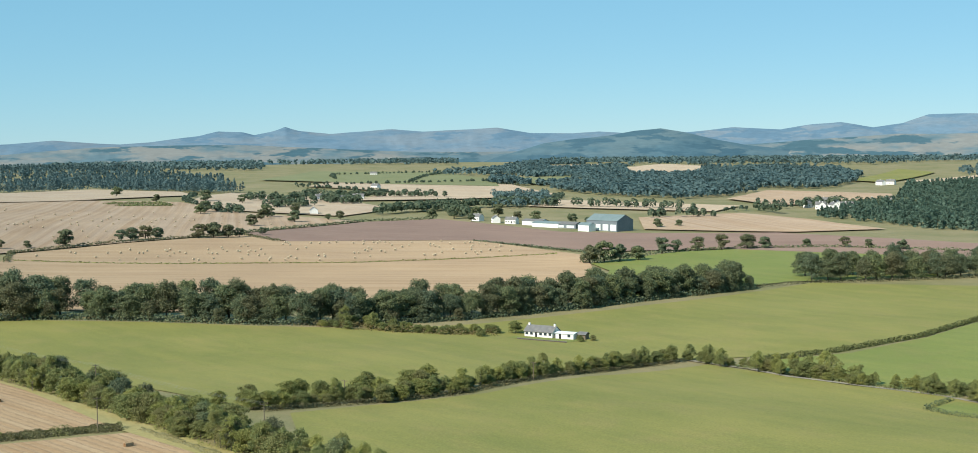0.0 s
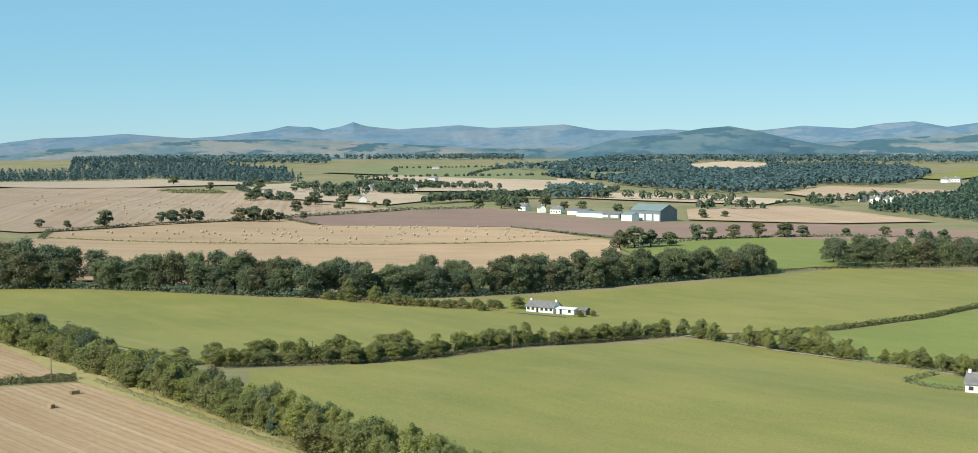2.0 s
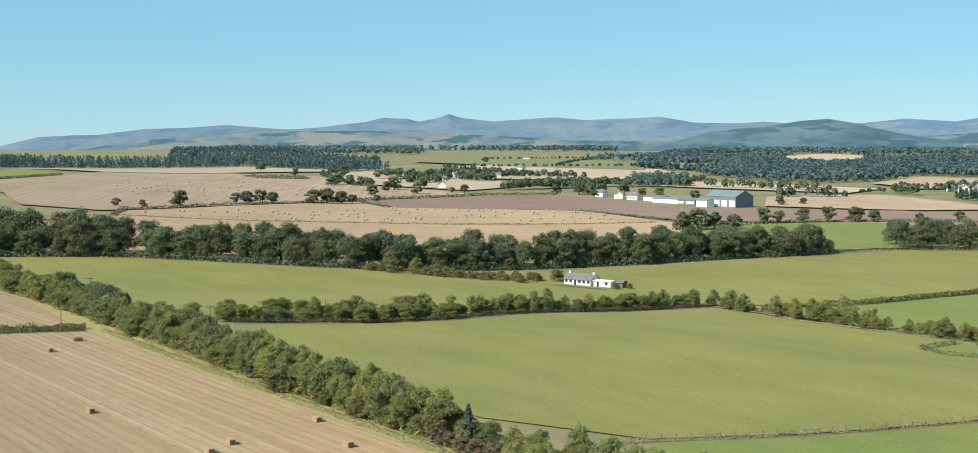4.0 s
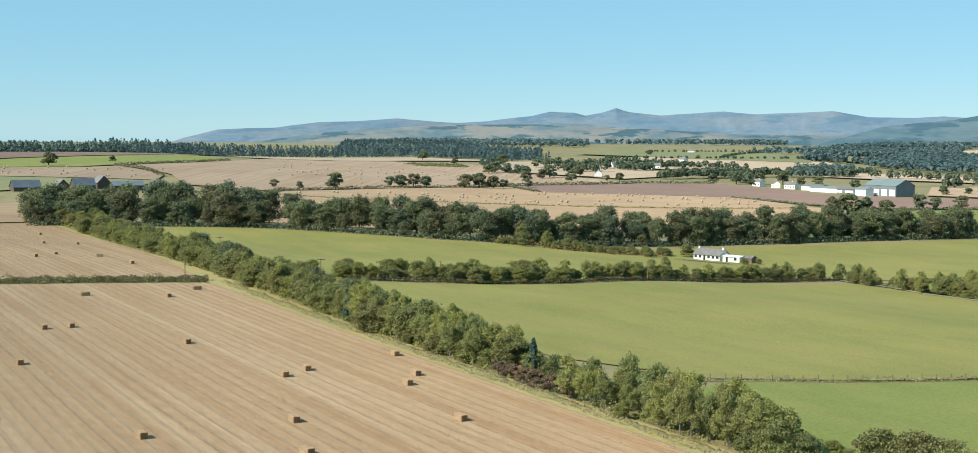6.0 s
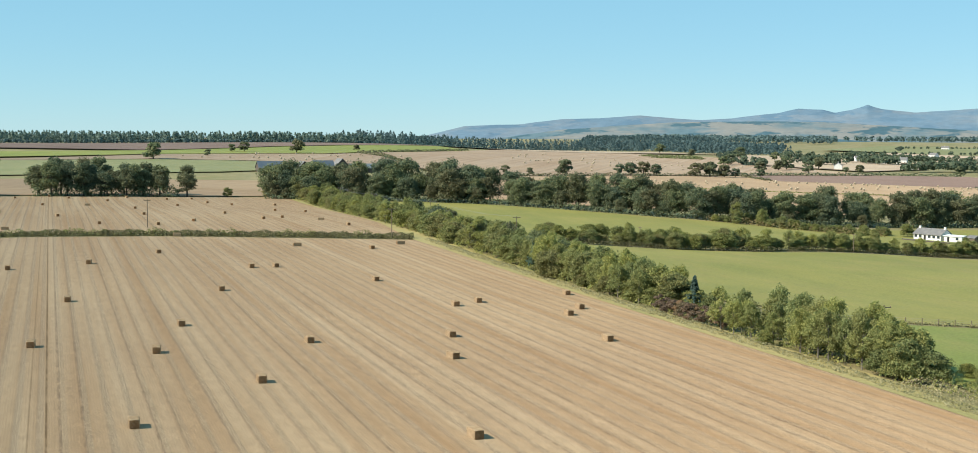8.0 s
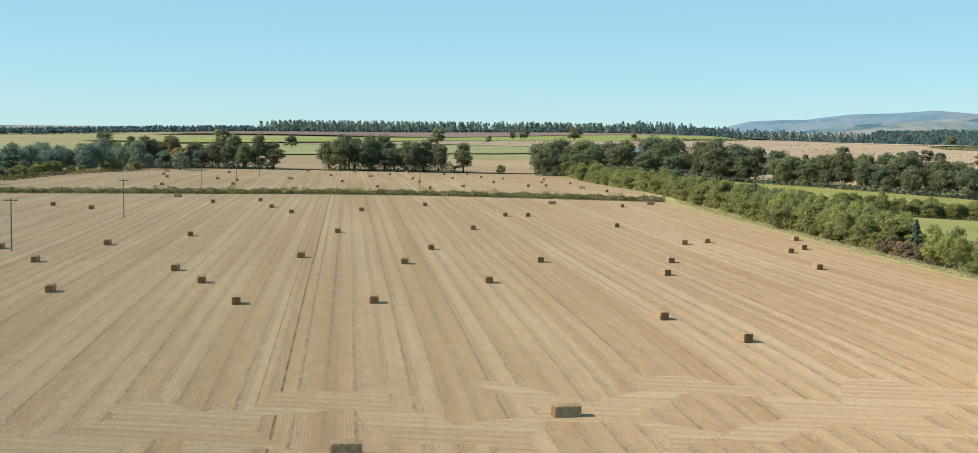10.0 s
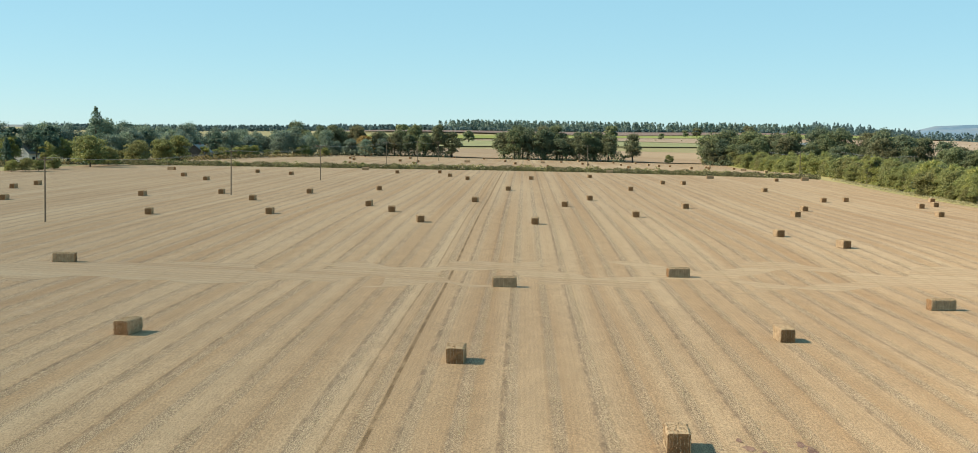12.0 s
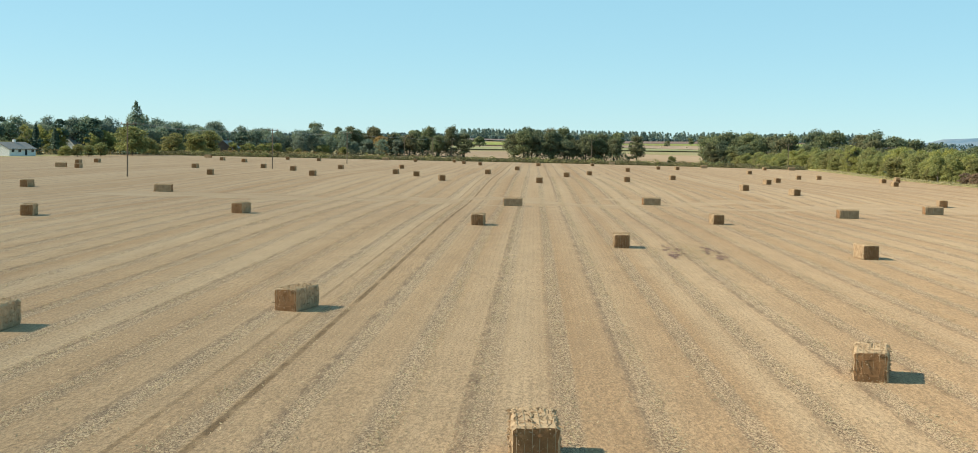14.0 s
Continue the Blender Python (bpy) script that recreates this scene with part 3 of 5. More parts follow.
MOORLAND = [(40, -0.7), (54, -0.4), (57, 0.0), (60, 0.2), (62, 0.32), (65, 0.36), (68, 0.33), (71, 0.16), (74, -0.02), (77, -0.12), (82, -0.14), (86, -0.1), (90, 0.02), (93, 0.2), (96, 0.32), (99, 0.28), (110, 0.1), (130, -0.1)]
WOODED_HILL = [(78, -0.6), (79.6, -0.19), (81, 0.2), (82.3, 0.36), (83.9, 0.49), (84.9, 0.66), (86, 0.75), (87, 0.58), (88.1, 0.31), (89.6, 0.0), (91.6, -0.25), (93, -0.6)]
EYES = [(52, 4, -30, 35.5), (60, 5, -16, 43), (70, 5, -5, 49), (80, 3, 9, 54.5), (90, 1, 24.7, 59), (99, -4, 44, 66.5)]


def hills(name, table, radius, depth, mat, label, rough, lift=0.0):
    """A ridge round the east: a crest with slopes and spurs."""
    b = np.arange(table[0][0], table[-1][0], 0.08)
    ox, oy, oz = (np.interp(b, [q[0] for q in EYES], [q[k] for q in EYES]) for k in (1, 2, 3))
    e = np.interp(b, [t[0] for t in table], [t[1] for t in table])
    soft = np.convolve(np.pad(e, 30, "edge"), np.ones(61) / 61, "valid")
    rows, n = [], 22
    for j in range(n):
        k = j / (n - 1)
        for i, bb in enumerate(b):
            ee = e[i] + (soft[i] - e[i]) * min(1.0, 4.0 * k)
            fall = (1 - k) ** 1.25
            q = noise.fractal(Vector((bb * 0.55, k * 3.1, radius * 0.01)), 1.0, 2.0, 5)
            spur = noise.fractal(Vector((bb * 0.9 + 20 + q, k * 1.2, 3.0)), 0.9, 2.0, 4)
            r = radius - depth * k
            top = oz[i] + radius * math.tan(radians(ee)) + (q * rough * 0.25 if k == 0 else 0)
            z = -25 + (top + 25) * fall + (q * 0.6 + spur) * rough * math.sin(math.pi * min(1, k * 1.3)) + lift * k
            a = radians(bb)
            rows.append((ox[i] + r * math.sin(a), oy[i] + r * math.cos(a), min(z, top) if k else top))
    w = len(b)
    faces = [(j * w + i, j * w + i + 1, (j + 1) * w + i + 1, (j + 1) * w + i) for j in range(n - 1) for i in range(w - 1)]
    me = bpy.data.meshes.new(name)
    me.from_pydata(rows, [], faces)
    me.materials.append(M[mat])
    me.polygons.foreach_set("use_smooth", np.ones(len(me.polygons), dtype=bool))
    return tagged(new(name, me), label, "hills", kind="structure")


hills("backdrop_mountains", SKYLINE, 4860, 300, "hazed_moor", "hazy blue-grey mountain ridge far away", 5)
hills("backdrop_foothills", MOORLAND, 4600, 400, "hazed_moor_near", "pale moorland slopes and forested foothills", 5)
hills("backdrop_hill", WOODED_HILL, 4500, 350, "hazed_moor_wood", "dark forested hill before the mountains", 5)
hills("backdrop_ridge", [(-75, -0.5), (-60, -0.36), (-20, -0.3), (15, -0.34), (35, -0.3), (48, -0.36), (56, -0.5)], 4700, 500, "hazed_moor_near", "low wooded ridge on the northern horizon", 3)


# ---- plants ----
def limbs(rng, height, spread, trunk, mat="bark", n=5, fork=0.35):
    bm = bmesh.new()
    top = height * 0.8
    lean = rng.normal(0, 0.02 * height, 2)
    tube(bm, [(0, 0, -0.4), (lean[0] * 0.2, lean[1] * 0.2, height * 0.2), (lean[0] * 0.6, lean[1] * 0.6, height * 0.5), (lean[0], lean[1], top)], [trunk * 1.25, trunk, trunk * 0.7, trunk * 0.15])
    for k in range(n):
        a = k * 2.4 + rng.uniform(-0.4, 0.4)
        z = height * rng.uniform(fork, 0.62)
        r = spread * rng.uniform(0.5, 0.85)
        tube(bm, [(lean[0] * 0.4, lean[1] * 0.4, z), (r * 0.5 * math.cos(a), r * 0.5 * math.sin(a), z + height * 0.1), (r * math.cos(a), r * math.sin(a), z + height * 0.24)], [trunk * 0.5, trunk * 0.3, trunk * 0.08], 5)
    return mesh_from("trunk", bm, mat)


def crown(rng, height, spread, low, leaf, count, mat, blobs=11, top_heavy=1.0, ragged=0.6, slim=1.0):
    """Leaf clumps on many overlapping boughs."""
    pos, out = [], []
    each = count // blobs
    for k in range(blobs):
        a = k * 2.4 + rng.uniform(-0.5, 0.5)
        t = rng.uniform(0.02, 1) ** 0.8 if k else 1.0
        z = low + (height - low) * (0.08 + 0.78 * t)
        prof = math.sqrt(max(0.04, 1 - (1.5 * t - 0.62) ** 2))
        r = spread * prof * math.sqrt(rng.uniform(0.02, 1)) * 0.78 * (1 if k else 0.15)
        size = np.array([slim * spread * rng.uniform(0.2, 0.46), slim * spread * rng.uniform(0.2, 0.46), (height - low) * rng.uniform(0.07, 0.19) * top_heavy])
        d = rng.normal(0, 1, (each, 3))
        d /= np.linalg.norm(d, axis=1, keepdims=True)
        d[:, 2] = np.where(d[:, 2] < -0.35, -d[:, 2], d[:, 2])
        sh = rng.uniform(0.55, 1.18, (each, 1)) * (1 + 0.16 * np.sin(d[:, :1] * 5 + k) * np.cos(d[:, 1:2] * 6))
        pos.append(np.array([r * math.cos(a), r * math.sin(a), z]) + d * size * sh)
        out.append(d)
    pos, out = np.concatenate(pos), np.concatenate(out)
    pos[:, 2] = np.maximum(pos[:, 2], 0.1)
    return quads_mesh("crown", leaf_quads(rng, pos, out, leaf, ragged), [mat])


def conifer_crown(rng, height, spread, low, leaf, count, mat, taper=0.6):
    tiers = max(7, int(height * 0.9))
    pos, out = [], []
    each = count // tiers
    for k in range(tiers):
        t = k / tiers
        z = low + (height - low) * t
        r = spread * (1 - t) ** taper * rng.uniform(0.6, 1.2)
        a = rng.uniform(0, math.tau, each)
        arm = np.floor(a / math.tau * 7) / 7 * math.tau + 0.45 + rng.normal(0, 0.2, each)
        q = np.sqrt(rng.uniform(0.03, 1, each))
        pos.append(np.stack([q * r * np.cos(arm), q * r * np.sin(arm), z - 0.35 * q * r + rng.normal(0, 0.16, each) * (height - low) / tiers * 2], 1))
        out.append(np.stack([np.cos(arm) * 0.6, np.sin(arm) * 0.6, np.full(each, 0.8)], 1))
    return quads_mesh("crown", leaf_quads(rng, np.concatenate(pos), np.concatenate(out), leaf, 0.45), [mat])


def plant(name, label, category, group, trunk, crown_mesh, z=-1000.0):
    root = thing(name, label, category, group)
    if trunk:
        part("trunk", trunk, "", root)
    part("crown", crown_mesh, "", root)
    root.location = (0, 0, 0)
    return root


class Kind:
    """A kind of plant in a few makes; the first ones placed are the originals."""

    def __init__(self, name, label, category, group, makes):
        self.name, self.label, self.category, self.group = name, label, category, group
        self.makes = makes
        self.roots = [None] * len(makes)
        self.n = 0

    def put(self, rng, x, y, size=1.0, which=None, tall=1.0, label=""):
        k = int(rng.integers(len(self.makes))) if which is None else which
        m = pose(x, y, hgt(x, y) - 0.15, 0, 0, float(rng.uniform(0, 360)))
        if self.roots[k] is None:
            self.roots[k] = plant(self.name, self.label, self.category, self.group, *self.makes[k])
            self.roots[k].matrix_basis = m
            ob = self.roots[k]
        else:
            base = self.roots[k].scale.copy()
            self.roots[k].scale = (1, 1, 1)
            ob = copy_thing(self.roots[k], m)
            self.roots[k].scale = base
        ob.scale = (size, size, size * tall)
        if label:
            tagged(ob, label)
        return ob


R = np.random.default_rng(7)
OAK = Kind("broadleaf_tree", "broad dark green tree with a billowing crown", "tree", "trees of the shelter belt",
           [(limbs(R, 15, 5, 0.4), crown(R, 16.5, 7.4, 0.0, 0.36, 7600, "oak_leaf", 46, ragged=0.7)) for _ in range(7)])
TALL = Kind("tall_tree", "tall broadleaf tree with bare lower trunk", "tree", "tall trees at the field's far edge",
            [(limbs(R, 19, 5, 0.5, n=7), crown(R, 20, 7.0, 0.6, 0.42, 6000, "oak_leaf", 40, ragged=0.7)) for _ in range(4)])
SMALL = Kind("hedgerow_tree", "slender pale green hedgerow tree with thin grey trunks", "tree", "hedgerow trees",
             [(limbs(R, 7.5, 1.7, 0.1, "birch_bark", 8, 0.16), crown(R, 7.8, 3.0, 0.8, 0.13, 5400, "pale_leaf", 40, 1.0, 1.0, 0.72)) for _ in range(4)])
BUSH = Kind("hedgerow_bush", "dense rounded green hedgerow bush", "bush", "hedgerow bushes",
            [(limbs(R, 3.5, 1.6, 0.1, n=6, fork=0.1), crown(R, 5.2, 3.2, 0.0, 0.15, 7600, "bush_leaf", 44, ragged=0.95)) for _ in range(5)])
FIELDBUSH = Kind("field_bush", "rounded bush in a boundary hedge", "bush", "bushes of the pasture hedges", BUSH.makes)
REDBUSH = Kind("russet_bush", "reddish-brown autumn bush in a hedgerow", "bush", "russet bushes",
               [(limbs(R, 2.6, 1.2, 0.06, n=6, fork=0.1), crown(R, 3.6, 1.9, 0.0, 0.15, 2400, "red_leaf", 12, ragged=0.6)) for _ in range(2)])
FIR = Kind("conifer", "dark green conifer with tiered boughs", "tree", "conifers",
           [(limbs(R, 14, 0.8, 0.22, n=2), conifer_crown(R, 16, 4.8, 1.0, 0.5, 2200, "fir_leaf")) for _ in range(2)])
LONE = Kind("field_tree", "rounded lone tree standing in the open", "tree", "scattered field trees",
            [(limbs(R, 7, 4, 0.35), crown(R, 9.5, 5.8, 0.3, 0.55, 2200, "oak_leaf", 20, 1.2, 0.4)) for _ in range(3)])


def along(pts, step):
    """Points every step metres along a line, with the way there."""
    out, left = [], 0.0
    for (x0, y0), (x1, y1) in zip(pts, pts[1:]):
        d = math.hypot(x1 - x0, y1 - y0)
        k = left
        while k < d:
            out.append((x0 + (x1 - x0) * k / d, y0 + (y1 - y0) * k / d, (x1 - x0) / d, (y1 - y0) / d))
            k += step
        left = k - d
    return out


def row(kind, rng, pts, step, size=(0.8, 1.1), wander=1.0, side=0.0, which=None, tall=1.0):
    """Plants along a line, in groups of taller and lower ones."""
    phase = rng.uniform(0, 9)
    for i, (x, y, dx, dy) in enumerate(along(pts, step)):
        s = side + rng.normal(0, wander)
        j = rng.uniform(-0.5, 0.5) * step
        wave = 0.5 + 0.32 * math.sin(i * step * 0.11 + phase) + 0.18 * math.sin(i * step * 0.29 + 2 * phase)
        k = min(1.0, max(0.0, 0.6 * wave + 0.4 * rng.uniform(0, 1)))
        ob = kind.put(rng, x + dy * s + dx * j, y - dx * s + dy * j, size[0] + (size[1] - size[0]) * k, which, tall * float(rng.uniform(0.85, 1.15)))
        ob.scale.x *= float(rng.uniform(0.85, 1.25))


def hedge(name, label, pts, width, height, leaf, per_metre, mat="bush_leaf", seed=1, uneven=0.35):
    """A rough hedge of leaf clumps along a line."""
    rng = np.random.default_rng(seed)
    p = np.array([(x, y, dx, dy) for x, y, dx, dy in along(pts, 1.0 / per_metre)])
    n = len(p)
    s = np.cumsum(np.hypot(np.diff(p[:, 0], prepend=p[0, 0]), np.diff(p[:, 1], prepend=p[0, 1])))
    swell = 1 + uneven * (np.sin(s * 0.31 + seed) * 0.5 + np.sin(s * 0.83 + 2 * seed) * 0.35 + np.sin(s * 1.9) * 0.25)
    a = rng.uniform(-0.15, math.pi + 0.15, n)
    q = rng.uniform(0.72, 1.05, n) * swell
    across, up = np.cos(a) * width / 2 * q, np.maximum(np.sin(a), -0.02) * height * q
    x, y = p[:, 0] + p[:, 3] * across, p[:, 1] - p[:, 2] * across
    z = heights(np.stack([x, y], 1)) + up + 0.05
    out = np.stack([p[:, 3] * np.cos(a), -p[:, 2] * np.cos(a), np.sin(a) + 0.1], 1)
    me = quads_mesh(name, leaf_quads(rng, np.stack([x, y, z], 1), out, leaf, 0.6), [mat])
    return tagged(new(name, me), label, "hedge", kind="stuff")


def in_poly(x, y, poly):
    inside = False
    for (x0, y0), (x1, y1) in zip(poly, poly[1:] + poly[:1]):
        if (y0 > y) != (y1 > y) and x < (x1 - x0) * (y - y0) / (y1 - y0) + x0:
            inside = not inside
    return inside


def wood_mesh(name, label, xy, rng, mat, leaf, per_tree, size, shape):
    """A far wood of small trees at points n x 2: dark within, with leaf clumps that face outward."""
    n = len(xy)
    hh = size * rng.uniform(0.65, 1.2, n)[:, None, None]
    d = rng.normal(0, 1, (n, per_tree, 3))
    d /= np.linalg.norm(d, axis=2, keepdims=True)
    d[:, :, 2] = np.where(d[:, :, 2] < -0.5, -d[:, :, 2], d[:, :, 2])
    if shape == "round":
        lumps = 1 + 0.22 * np.sin(d[:, :, :1] * 5 + hh) * np.cos(d[:, :, 1:2] * 4 - hh)
        q = d * lumps * hh * np.array([0.4, 0.4, 0.46]) + np.array([0, 0, 0.5]) * hh
    else:
        wide = 0.42 if shape == "pine" else 0.26
        t = rng.uniform(0.06, 1, (n, per_tree, 1)) ** (0.8 if shape == "pine" else 1.0)
        q = np.concatenate([d[:, :, :2] * wide * (1.05 - t), t], 2) * hh
    base = np.column_stack([xy, heights(xy)])[:, None]
    out = d + np.array([0, 0, 0.25])
    me = quads_mesh(name, leaf_quads(rng, (q + base).reshape(-1, 3), out.reshape(-1, 3), leaf, 0.3), [mat])
    return tagged(new(name, me), label, "wood", kind="stuff")


def wood(name, label, lines, mat, leaf, per_tree, tree_step, size, seed, shape="round"):
    """A far wood in ranks along lines."""
    rng = np.random.default_rng(seed)
    xy = []
    for pts, ranks, gap in lines:
        for k in range(ranks):
            for x, y, dx, dy in along(pts, tree_step):
                xy.append((x - dy * k * gap + rng.normal(0, gap * 0.35) + dx * rng.normal(0, tree_step * 0.4), y + dx * k * gap + rng.normal(0, gap * 0.35) + dy * rng.normal(0, tree_step * 0.4)))
    return wood_mesh(name, label, np.array(xy), rng, mat, leaf, per_tree, size, shape)


def wood_area(name, label, polys, mat, leaf, per_tree, gap, size, seed, shape="round"):
    """A far wood that fills outlines and leaves the clearings open."""
    rng = np.random.default_rng(seed)
    xy = []
    for poly in polys:
        xs, ys = [p[0] for p in poly], [p[1] for p in poly]
        for gx in np.arange(min(xs), max(xs), gap):
            for gy in np.arange(min(ys), max(ys), gap):
                x, y = gx + rng.normal(0, gap * 0.4), gy + rng.normal(0, gap * 0.4)
                if in_poly(x, y, poly) and not any(in_poly(x, y, c) for c in CLEARINGS) and noise.noise(Vector((x * 0.006, y * 0.006, seed))) > -0.32:
                    xy.append((x, y))
    return wood_mesh(name, label, np.array(xy), rng, mat, leaf, per_tree, size, shape)


# the shelter belt below the golden field
BELT = [(478, 446), (512, 392), (534, 345), (540, 300), (546, 262), (563, 226), (602, 186), (660, 130), (724, 84), (764, 50)]
row(OAK, R, BELT, 7.5, (0.62, 1.02), 2.5, -5)
row(OAK, R, BELT, 9.0, (0.7, 1.1), 3.0, -14)
row(OAK, R, BELT[:3], 9.0, (1.0, 1.25), 3.0, -14)
row(OAK, R, BELT, 11.0, (0.35, 0.5), 1.2, -1.5)
row(OAK, R, [(803, 12), (822, -60), (850, -130)], 9, (0.8, 1.05), 2, -5)
row(OAK, R, [(815, 14), (830, -60), (860, -130)], 10, (0.85, 1.1), 2, -16)
hedge("belt_undergrowth", "dark undergrowth at the foot of the tree belt", BELT, 4, 2.6, 0.5, 20, "oak_leaf", 3)

# hedgerow along the stubble field
HEDGEROW = [at(-60, 134), at(60, 131), at(150, 129), at(240, 129), at(330, 131), at(420, 135), at(520, 138), at(640, 140), at(720, 142)]
row(BUSH, R, [at(u, v) for u, v in ((228, 130), (330, 132), (420, 136), (520, 139), (640, 142), (720, 144))], 3.8, (0.7, 1.55), 1.8)
row(BUSH, R, [at(u, v) for u, v in ((300, 138), (420, 146), (520, 149), (640, 152))], 5.0, (0.5, 1.5), 2.0)
row(SMALL, R, [at(300, 132), at(420, 137), at(560, 141)], 6, (0.6, 1.15), 2.5)
row(OAK, R, [at(250, 133), at(330, 136), at(430, 142)], 15, (0.32, 0.55), 2.5)
row(SMALL, R, [at(120, 127), at(164, 127.5)], 2.4, (0.6, 0.95), 1.2)
row(SMALL, R, [at(122, 131), at(160, 131)], 3.5, (0.8, 1.05), 1.0)
row(SMALL, R, [at(194, 128), at(236, 129), at(300, 132)], 3.2, (0.75, 1.1), 1.6)
row(SMALL, R, [at(196, 133), at(300, 136)], 4.2, (0.7, 1.1), 1.5)
row(BUSH, R, [at(122, 132), at(160, 132.5), at(200, 134), at(260, 136), at(330, 138)], 4.5, (0.5, 1.05), 1.2)
row(BUSH, R, [at(194, 127.5), at(232, 128)], 5.0, (0.35, 0.75), 0.8)
row(REDBUSH, R, [at(164, 126.5), at(190, 127)], 2.2, (0.7, 1.05), 0.7)
row(REDBUSH, R, [at(204, 131), at(290, 133)], 14, (0.7, 1.0), 1.0)
for u, v, k in ((127, 132.5, 1.0), (133, 133, 0.9), (120, 126.8, 0.72), (117.5, 127.5, 0.8), (191, 131, 1.2), (198, 132, 1.2), (106, 135, 1.1), (108, 137, 0.9), (98, 133, 0.8), (94, 134, 0.95), (103, 144, 0.8), (88, 133, 0.8), (82, 135, 1.1), (74, 133, 1.0), (64, 134, 1.2), (50, 133, 1.1), (36, 134, 1.2), (147, 124.8, 0.45), (240, 127, 0.5), (330, 128, 0.6)):
    BUSH.put(R, *at(u, v), k)
for u, v, k in ((116, 128, 1.05), (119.5, 130.5, 1.2), (113, 130, 0.8), (100, 136, 1.25), (97, 138, 1.0)):
    BUSH.put(R, *at(u, v), k, label="dense dark green bush at the hedgerow's end")
REDBUSH.put(R, *at(112, 138), 0.9)
row(BUSH, R, [at(20, 138), at(70, 139), at(100, 141), at(116, 141)], 3.5, (0.35, 0.95), 2.0)
row(BUSH, R, [at(96, 131), at(118, 136)], 4, (0.25, 0.5), 1.5)
FIR.put(R, *at(184, 131.5), 0.42)
FIR.put(R, *at(290, 131), 0.45)
FIR.put(R, *at(262, 129), 0.4)
hedge("hedgerow_scrub", "tangled brambles and weeds under the hedgerow", HEDGEROW, 5.5, 1.3, 0.16, 60, "bush_leaf", 4, 0.5)
hedge("verge_grass", "long dry seeding grass along the field margin", [at(-40, 122.6), at(60, 123), at(200, 123.8), at(310, 125), at(345, 126)], 2.6, 0.5, 0.13, 70, "dry_leaf", 6, 0.5)
hedge("dry_weeds", "pale dead weeds at the hedgerow's end", [at(70, 126), at(112, 127), at(120, 131)], 5, 0.9, 0.12, 90, "dry_leaf", 9, 0.6)

# hedge between the pastures and along the lane
HEDGE_C = [(338, 184), (360, 168), (392, 139), (450, 114), (480, 95), (500, 77)]
hedge("boundary_hedge", "overgrown hedge between two pastures", HEDGE_C, 2.4, 1.3, 0.22, 34, "brown_leaf", 5)
row(FIELDBUSH, R, HEDGE_C, 2.6, (0.45, 1.2), 1.8, -4)
row(SMALL, R, HEDGE_C[1:], 7.0, (0.6, 1.0), 1.5, -4)
row(FIELDBUSH, R, [(372, 175), (410, 150), (330, 205)], 9, (0.9, 1.2), 3)
row(FIELDBUSH, R, [(558, 236), (554, 205), (558, 180), (563, 158)], 2.2, (0.45, 0.95), 4.5)
hedge("bungalow_scrub", "rough brown scrub beside a bungalow", [(556, 240), (553, 205), (556, 180), (561, 160)], 8, 2.2, 0.35, 26, "brown_leaf", 71, 0.6)
BUSH.put(R, 567, 153, 1.1)
row(SMALL, R, [(556, 225), (550, 212)], 8, (0.9, 1.2), 2)
LANE = [(500, 77), (486, 58), (470, 40), (455, 16), (440, -8), (425, -22)]
row(SMALL, R, LANE, 4.6, (0.45, 1.15), 2.6, -5)
row(FIELDBUSH, R, LANE, 2.8, (0.3, 1.2), 2.2, -5)
hedge("lane_side_hedge", "low hedge between pasture and lane", [(500, 70), (484, 48), (466, 26), (450, 6), (438, -14)], 2.2, 1.2, 0.26, 20, "bush_leaf", 12)

# low hedge across the stubble
CROSS = [at(358, -118), at(370, -32), at(375, 20), at(372, 50), at(358, 94), at(349, 123)]
hedge("cross_hedge", "low rough brown hedge between two stubble fields", CROSS, 5, 1.3, 0.2, 120, "brown_leaf", 8, 0.4)
hedge("cross_weeds", "green brambles in a low field hedge", CROSS, 4, 1.4, 0.22, 45, "bush_leaf", 18, 0.7)
row(FIELDBUSH, R, CROSS, 9, (0.15, 0.42), 1.2)

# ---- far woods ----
# most of these woods carry painted haze in their leaf colour
wood("ridge_wood", "long dark pine wood on the ridge", [([(450, 1560), (700, 1500), (950, 1440)], 8, 10)], "hazed_far_leaf", 1.5, 34, 4.5, 7, 21, "pine")
wood("ridge_scrub", "broadleaf edge below a pine wood", [([(450, 1550), (700, 1490), (950, 1430), (1260, 1335), (1440, 1190)], 3, 8)], "hazed_far_leaf", 1.4, 26, 5, 5.0, 33)
wood("hilltop_wood", "taller dark wood along a hilltop", [([(960, 1438), (1260, 1345), (1440, 1200)], 8, 10)], "hazed_far_leaf", 1.5, 40, 5, 14, 30, "pine")
wood("slope_wood", "dark pine wood behind pale stubble", [([(1455, 1210), (1800, 1315), (2190, 1190), (2010, 880)], 5, 14)], "hazed_far_leaf", 1.5, 50, 7, 19, 29, "pine")
